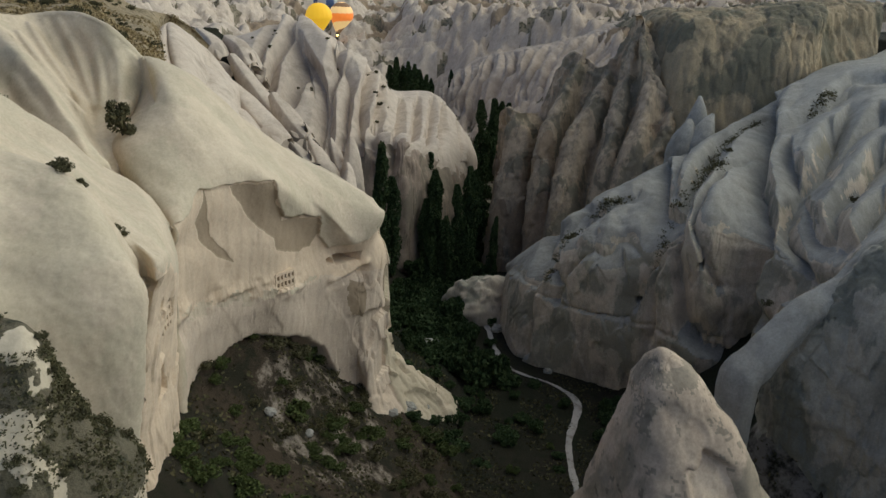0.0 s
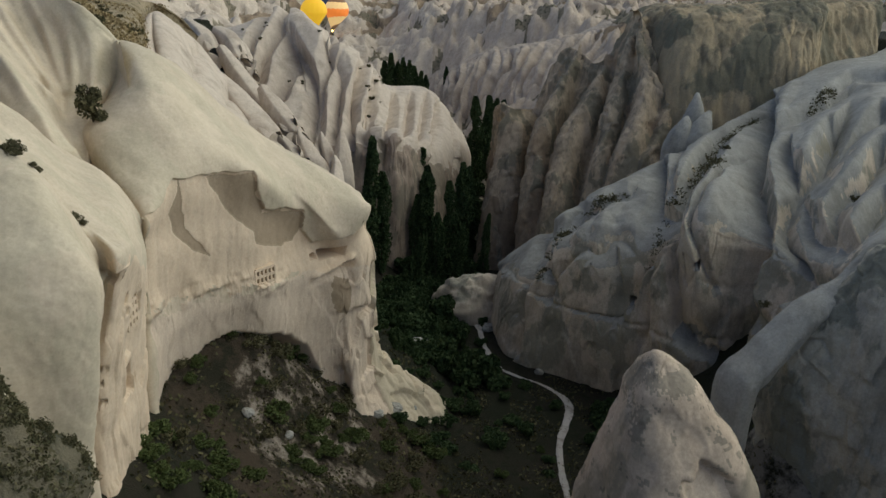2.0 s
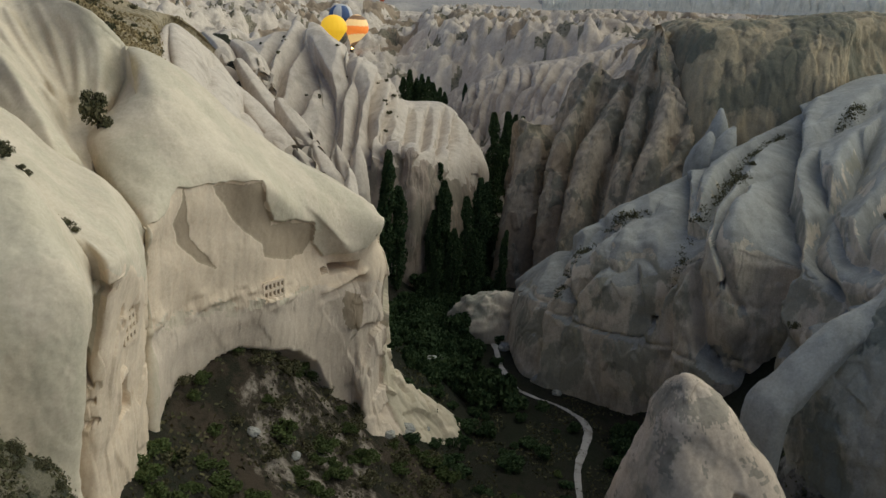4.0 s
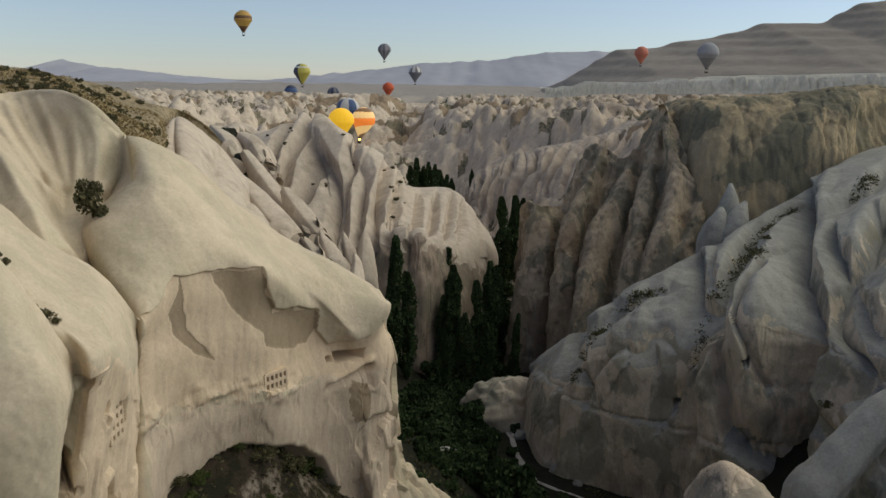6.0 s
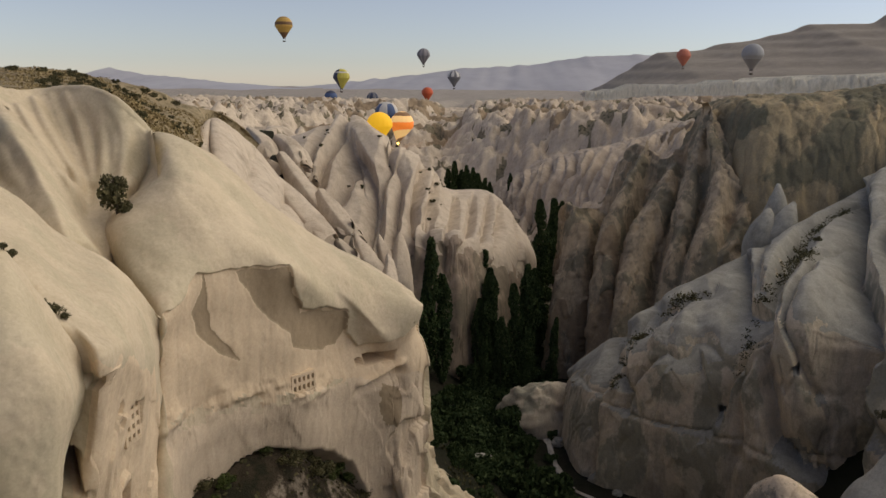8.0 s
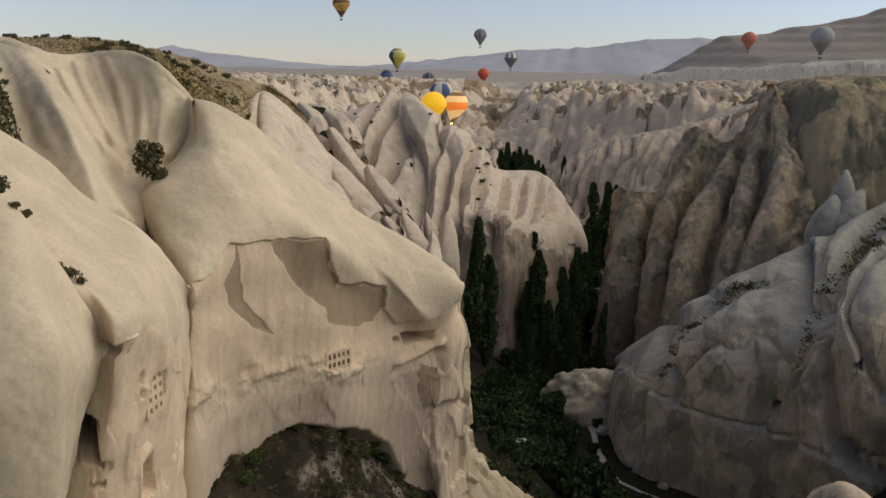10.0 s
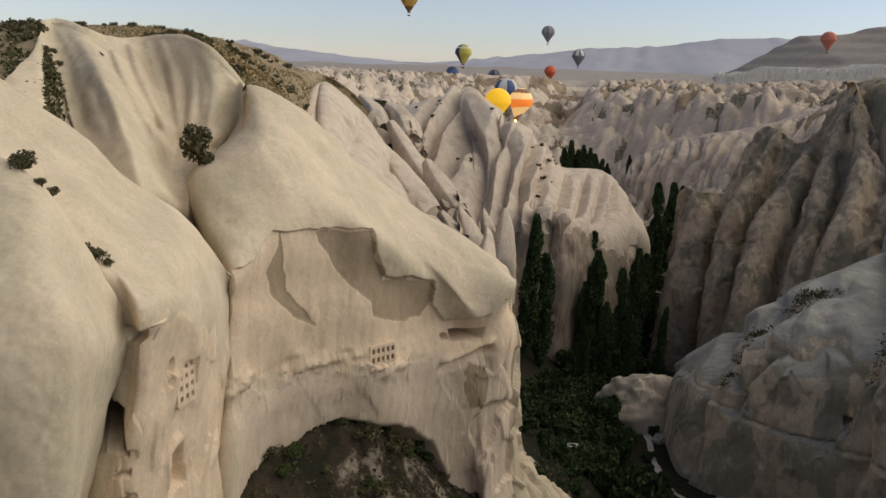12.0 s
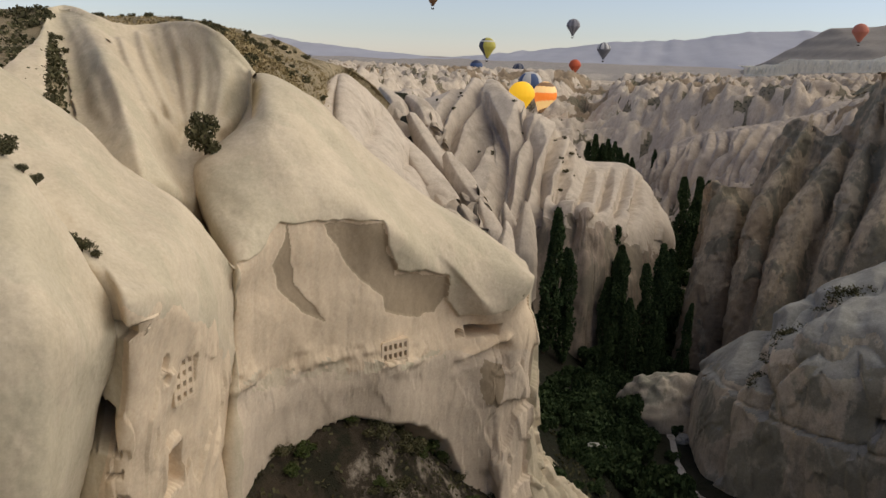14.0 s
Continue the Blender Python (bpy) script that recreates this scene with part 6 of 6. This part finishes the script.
for x, y, rx, ry, rz, s in ((-3.2, 138, 1.7, 1.4, 1.3, 1), (-1.1, 131, 2.3, 1.8, 1.2, 2), (1.6, 133, 1.5, 1.3, 1.0, 3), (-5.5, 152, 1.2, 1.2, 1.0, 4), (9.5, 152, 1.5, 1.2, 1.1, 6), (12.5, 146, 1.0, 1.2, 0.9, 7), (-2.5, 158, 1.2, 1.0, 1.0, 8), (-3.5, 101, 1.1, 0.9, 0.8, 9), (-1.2, 104.5, 0.8, 0.9, 0.6, 10), (0.6, 108, 0.7, 0.6, 0.5, 11), (-5.5, 97, 0.9, 0.7, 0.6, 12), (20.5, 128, 0.8, 0.7, 0.6, 13), (-18, 78, 0.7, 0.6, 0.5, 14), (-14, 80, 0.5, 0.6, 0.4, 15)):
    boulder(x, y, ground_at(x, y) + rz * 0.4, rx, ry, rz, 500 + s, M_GREY, "pale fallen boulder on the valley floor")
boulder(9.0, 154, 0.5, 7.5, 5.0, 7.0, 520, M_BROWNED, "large rounded grey outcrop at the valley bend")


# ---------------------------------------------------------------- dovecote panels and cave windows
def niche_panel(centre, right, cols, rows, cell_w, cell_h, label):
    """A carved panel of pigeon niches: a back, upright and level bars."""
    ob = new("dovecote_panel")
    ob.matrix_basis = pose(*centre, 0, 0, math.degrees(math.atan2(right[1], right[0])))

    def block(name, x, z, w, h, y0, y1, mat):
        bm = bmesh.new()
        bmesh.ops.create_cube(bm, size=1, matrix=Matrix.Translation((x, (y0 + y1) / 2, z)) @ Matrix.Diagonal((w, y1 - y0, h, 1)))
        bmesh.ops.bevel(bm, geom=bm.edges[:], offset=0.03, segments=1, affect="EDGES")
        part(name, bm_mesh(name, bm, mat, False), ob)

    w, h = cols * cell_w, rows * cell_h
    block("back", 0, 0, w, h, 1.0, 1.2, M_TAN)
    for c in range(cols + 1):
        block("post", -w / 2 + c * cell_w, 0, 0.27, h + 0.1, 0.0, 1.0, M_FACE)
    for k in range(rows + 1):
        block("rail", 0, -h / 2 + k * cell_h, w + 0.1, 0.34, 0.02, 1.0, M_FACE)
    return tagged(ob, label, "dovecote", "carved dovecotes")


niche_panel((-17.1, 85.0, 33.7), (0.6, 0.8), 5, 2, 0.54, 0.85, "carved row of pigeon niches in the dome's cliff")
niche_panel((-21.2, 58.7, 41.2), (0.05, 1.0), 3, 4, 0.56, 0.66, "carved pigeon niches in the hollowed rock front")


# ---------------------------------------------------------------- balloons
def balloon(x, y, z, wide, bands, gores, label, glow=0.0, squash=1.0, lean=0.0):
    """A hot-air balloon: gored envelope, mouth skirt, basket and lines. bands: heights (0 to 1 from the top) and colours."""
    ob = new("hot_air_balloon")
    ob.matrix_basis = pose(x, y, z, 0, lean, 20) @ Matrix.Diagonal((wide / 2, wide / 2, wide / 2 * squash, 1))
    n, m = 48, 40
    b = np.linspace(0.0, 1.0, m)
    ang = np.linspace(0, 2 * math.pi, n, endpoint=False)
    th_ = b * 2.72
    rad = np.where(b < 0.62, np.sin(np.clip(th_, 0, math.pi)), 0)
    k = np.argmin(np.abs(b - 0.62))
    rad = np.where(b < 0.62, rad, np.interp(b, [0.62, 1.0], [math.sin(0.62 * 2.72), 0.16]))
    zz = np.where(b < 0.62, np.cos(th_), np.interp(b, [0.62, 1.0], [math.cos(0.62 * 2.72), -1.38]))
    puff = 1 + 0.025 * np.abs(np.sin(ang * 8))[:, None] * np.sin(np.pi * b)[None]
    g = np.stack([rad[None] * np.cos(ang)[:, None] * puff, rad[None] * np.sin(ang)[:, None] * puff, np.repeat(zz[None], n, 0)], -1)
    mats, idx = [], np.zeros((n, m), int)
    colours = {}
    for i in range(n):
        for j in range(m):
            col = bands(i / n, b[j])
            idx[i, j] = colours.setdefault(col, len(colours))
    for col in colours:
        mats.append(cloth(col, glow))
    part("envelope", grid_mesh("envelope", g[::-1], mats, True, idx[::-1]), ob)
    sk = np.linspace(0, 1, 5)
    gs = np.stack([np.outer(np.cos(ang), 0.16 + 0.02 * sk), np.outer(np.sin(ang), 0.16 + 0.02 * sk), np.repeat((-1.38 - 0.1 * sk)[None], n, 0)], -1)
    part("skirt", grid_mesh("skirt", gs[::-1], [cloth((0.08, 0.07, 0.07), 0)], True), ob)
    bm = bmesh.new()
    bmesh.ops.create_cube(bm, size=1, matrix=Matrix.Translation((0, 0, -1.78)) @ Matrix.Diagonal((0.3, 0.18, 0.14, 1)))
    bmesh.ops.bevel(bm, geom=bm.edges[:], offset=0.02, segments=2, affect="EDGES")
    part("basket", bm_mesh("basket", bm, M_BARK), ob)
    for sx in (-1, 1):
        for sy in (-1, 1):
            bm = bmesh.new()
            a, c = Vector((sx * 0.12, sy * 0.12, -1.45)), Vector((sx * 0.14, sy * 0.085, -1.72))
            bmesh.ops.create_cone(bm, cap_ends=True, segments=6, radius1=0.008, radius2=0.008, depth=(a - c).length, matrix=Matrix.Translation((a + c) / 2) @ (a - c).to_track_quat("Z", "Y").to_matrix().to_4x4())
            part("line", bm_mesh("line", bm, M_BARK), ob)
    if glow:
        bm = bmesh.new()
        bmesh.ops.create_uvsphere(bm, u_segments=12, v_segments=8, radius=0.07, matrix=Matrix.Translation((0, 0, -1.5)) @ Matrix.Diagonal((1, 1, 2, 1)))
        part("flame", bm_mesh("flame", bm, M_FLAME), ob)
    return tagged(ob, label, "balloon", "balloons in flight")


CLOTHS = {}


def cloth(col, glow):
    if (col, glow) not in CLOTHS:
        m, nt, bsdf = material("balloon_cloth", 0.6)
        t = node(nt, "ShaderNodeTexNoise", scale=3.0, detail=3)
        nt.links.new(nt.nodes.new("ShaderNodeTexCoord").outputs["Object"], t.inputs["Vector"])
        nt.links.new(mix(nt, ramp(nt, t.outputs["Fac"], [(0.3, (0.0,) * 3), (0.7, (0.25,) * 3)]), col, tuple(c * 0.7 for c in col)), bsdf.inputs["Base Color"])
        # glow: the cloth itself emits, standing in for burner light inside the envelope
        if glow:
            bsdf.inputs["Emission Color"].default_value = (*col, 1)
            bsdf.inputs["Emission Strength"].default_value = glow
        CLOTHS[(col, glow)] = m
    return CLOTHS[(col, glow)]


NAVY, GREY, WHITE, YELLOW, OCHRE, RED, ORANGE, BROWN, BLUE = (0.05, 0.06, 0.10), (0.16, 0.16, 0.18), (0.55, 0.54, 0.52), (0.75, 0.42, 0.03), (0.48, 0.31, 0.09), (0.55, 0.11, 0.05), (0.75, 0.20, 0.04), (0.16, 0.09, 0.05), (0.07, 0.11, 0.22)


def banded(*stops):
    def f(a, b):
        for upto, col in stops:
            if b <= upto:
                return col
        return stops[-1][1]
    return f


def striped(c1, c2, count, lo=0.0, hi=1.0, plain=None):
    return lambda a, b: (c1 if int(a * count) % 2 else c2) if lo <= b <= hi else (plain or c2)


def spiral(c1, c2, c3):
    return lambda a, b: (c1, c2, c3, c2)[int((a * 2 + b * 5)) % 4]


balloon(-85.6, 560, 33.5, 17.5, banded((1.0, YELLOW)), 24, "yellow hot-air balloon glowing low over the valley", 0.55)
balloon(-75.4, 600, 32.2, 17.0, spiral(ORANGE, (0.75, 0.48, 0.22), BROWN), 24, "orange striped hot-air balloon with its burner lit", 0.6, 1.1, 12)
balloon(-93.5, 645, 38.1, 18.0, striped(WHITE, BLUE, 8, 0.2, 0.8, WHITE), 24, "white and blue hot-air balloon behind the others")
balloon(-231.7, 850, 119, 18.0, banded((0.14, OCHRE), (0.2, BROWN), (0.42, OCHRE), (0.56, BROWN), (0.8, OCHRE), (1, BROWN)), 24, "ochre hot-air balloon with brown bands")
balloon(-171.9, 850, 67, 17.0, lambda a, b: WHITE if 0.3 < b < 0.36 else (NAVY if (int(a * 6) % 3 == 0) else (0.46, 0.42, 0.10)), 24, "yellow-green and navy hot-air balloon")
balloon(-117.2, 1150, 100, 18.0, striped(GREY, (0.26, 0.25, 0.27), 16), 24, "dark grey striped hot-air balloon")
balloon(-73.9, 1150, 70, 18.0, striped(WHITE, GREY, 14, 0.15, 0.55, GREY), 24, "grey and white checked hot-air balloon")
balloon(-126.6, 1300, 46, 18.0, banded((1.0, RED)), 24, "plain red hot-air balloon")
balloon(-111.7, 1150, 28, 17.0, striped(WHITE, NAVY, 14, 0.1, 0.8, WHITE), 24, "white hot-air balloon with navy stripes")
balloon(-92.0, 1250, 27, 17.0, striped(NAVY, GREY, 12), 24, "navy striped hot-air balloon low on the plain")
balloon(-206.5, 1250, 38, 18.0, striped(GREY, NAVY, 12, 0.2, 0.7, GREY), 24, "dark grey and navy hot-air balloon")
balloon(-250.1, 1150, 41, 18.0, banded((0.35, NAVY), (0.7, BLUE), (1, GREY)), 24, "dark blue hot-air balloon over the plain")
balloon(-196.8, 1000, 20, 18.0, spiral(WHITE, GREY, NAVY), 24, "grey and white striped hot-air balloon standing low")
# red and grey cloth by the mesa is toned down to include haze
balloon(240.0, 1150, 101, 19.0, banded((1.0, (0.46, 0.16, 0.11))), 24, "haze-paled red hot-air balloon against the mesa")
balloon(206.8, 720, 87.9, 18.0, banded((0.7, (0.27, 0.28, 0.30)), (1, (0.2, 0.2, 0.21))), 24, "haze-paled grey hot-air balloon with its burner lit")
balloon(13.3, 1150, 202, 19.0, banded((0.75, (0.5, 0.17, 0.12)), (1, BROWN)), 24, "muted red hot-air balloon high in the sky")
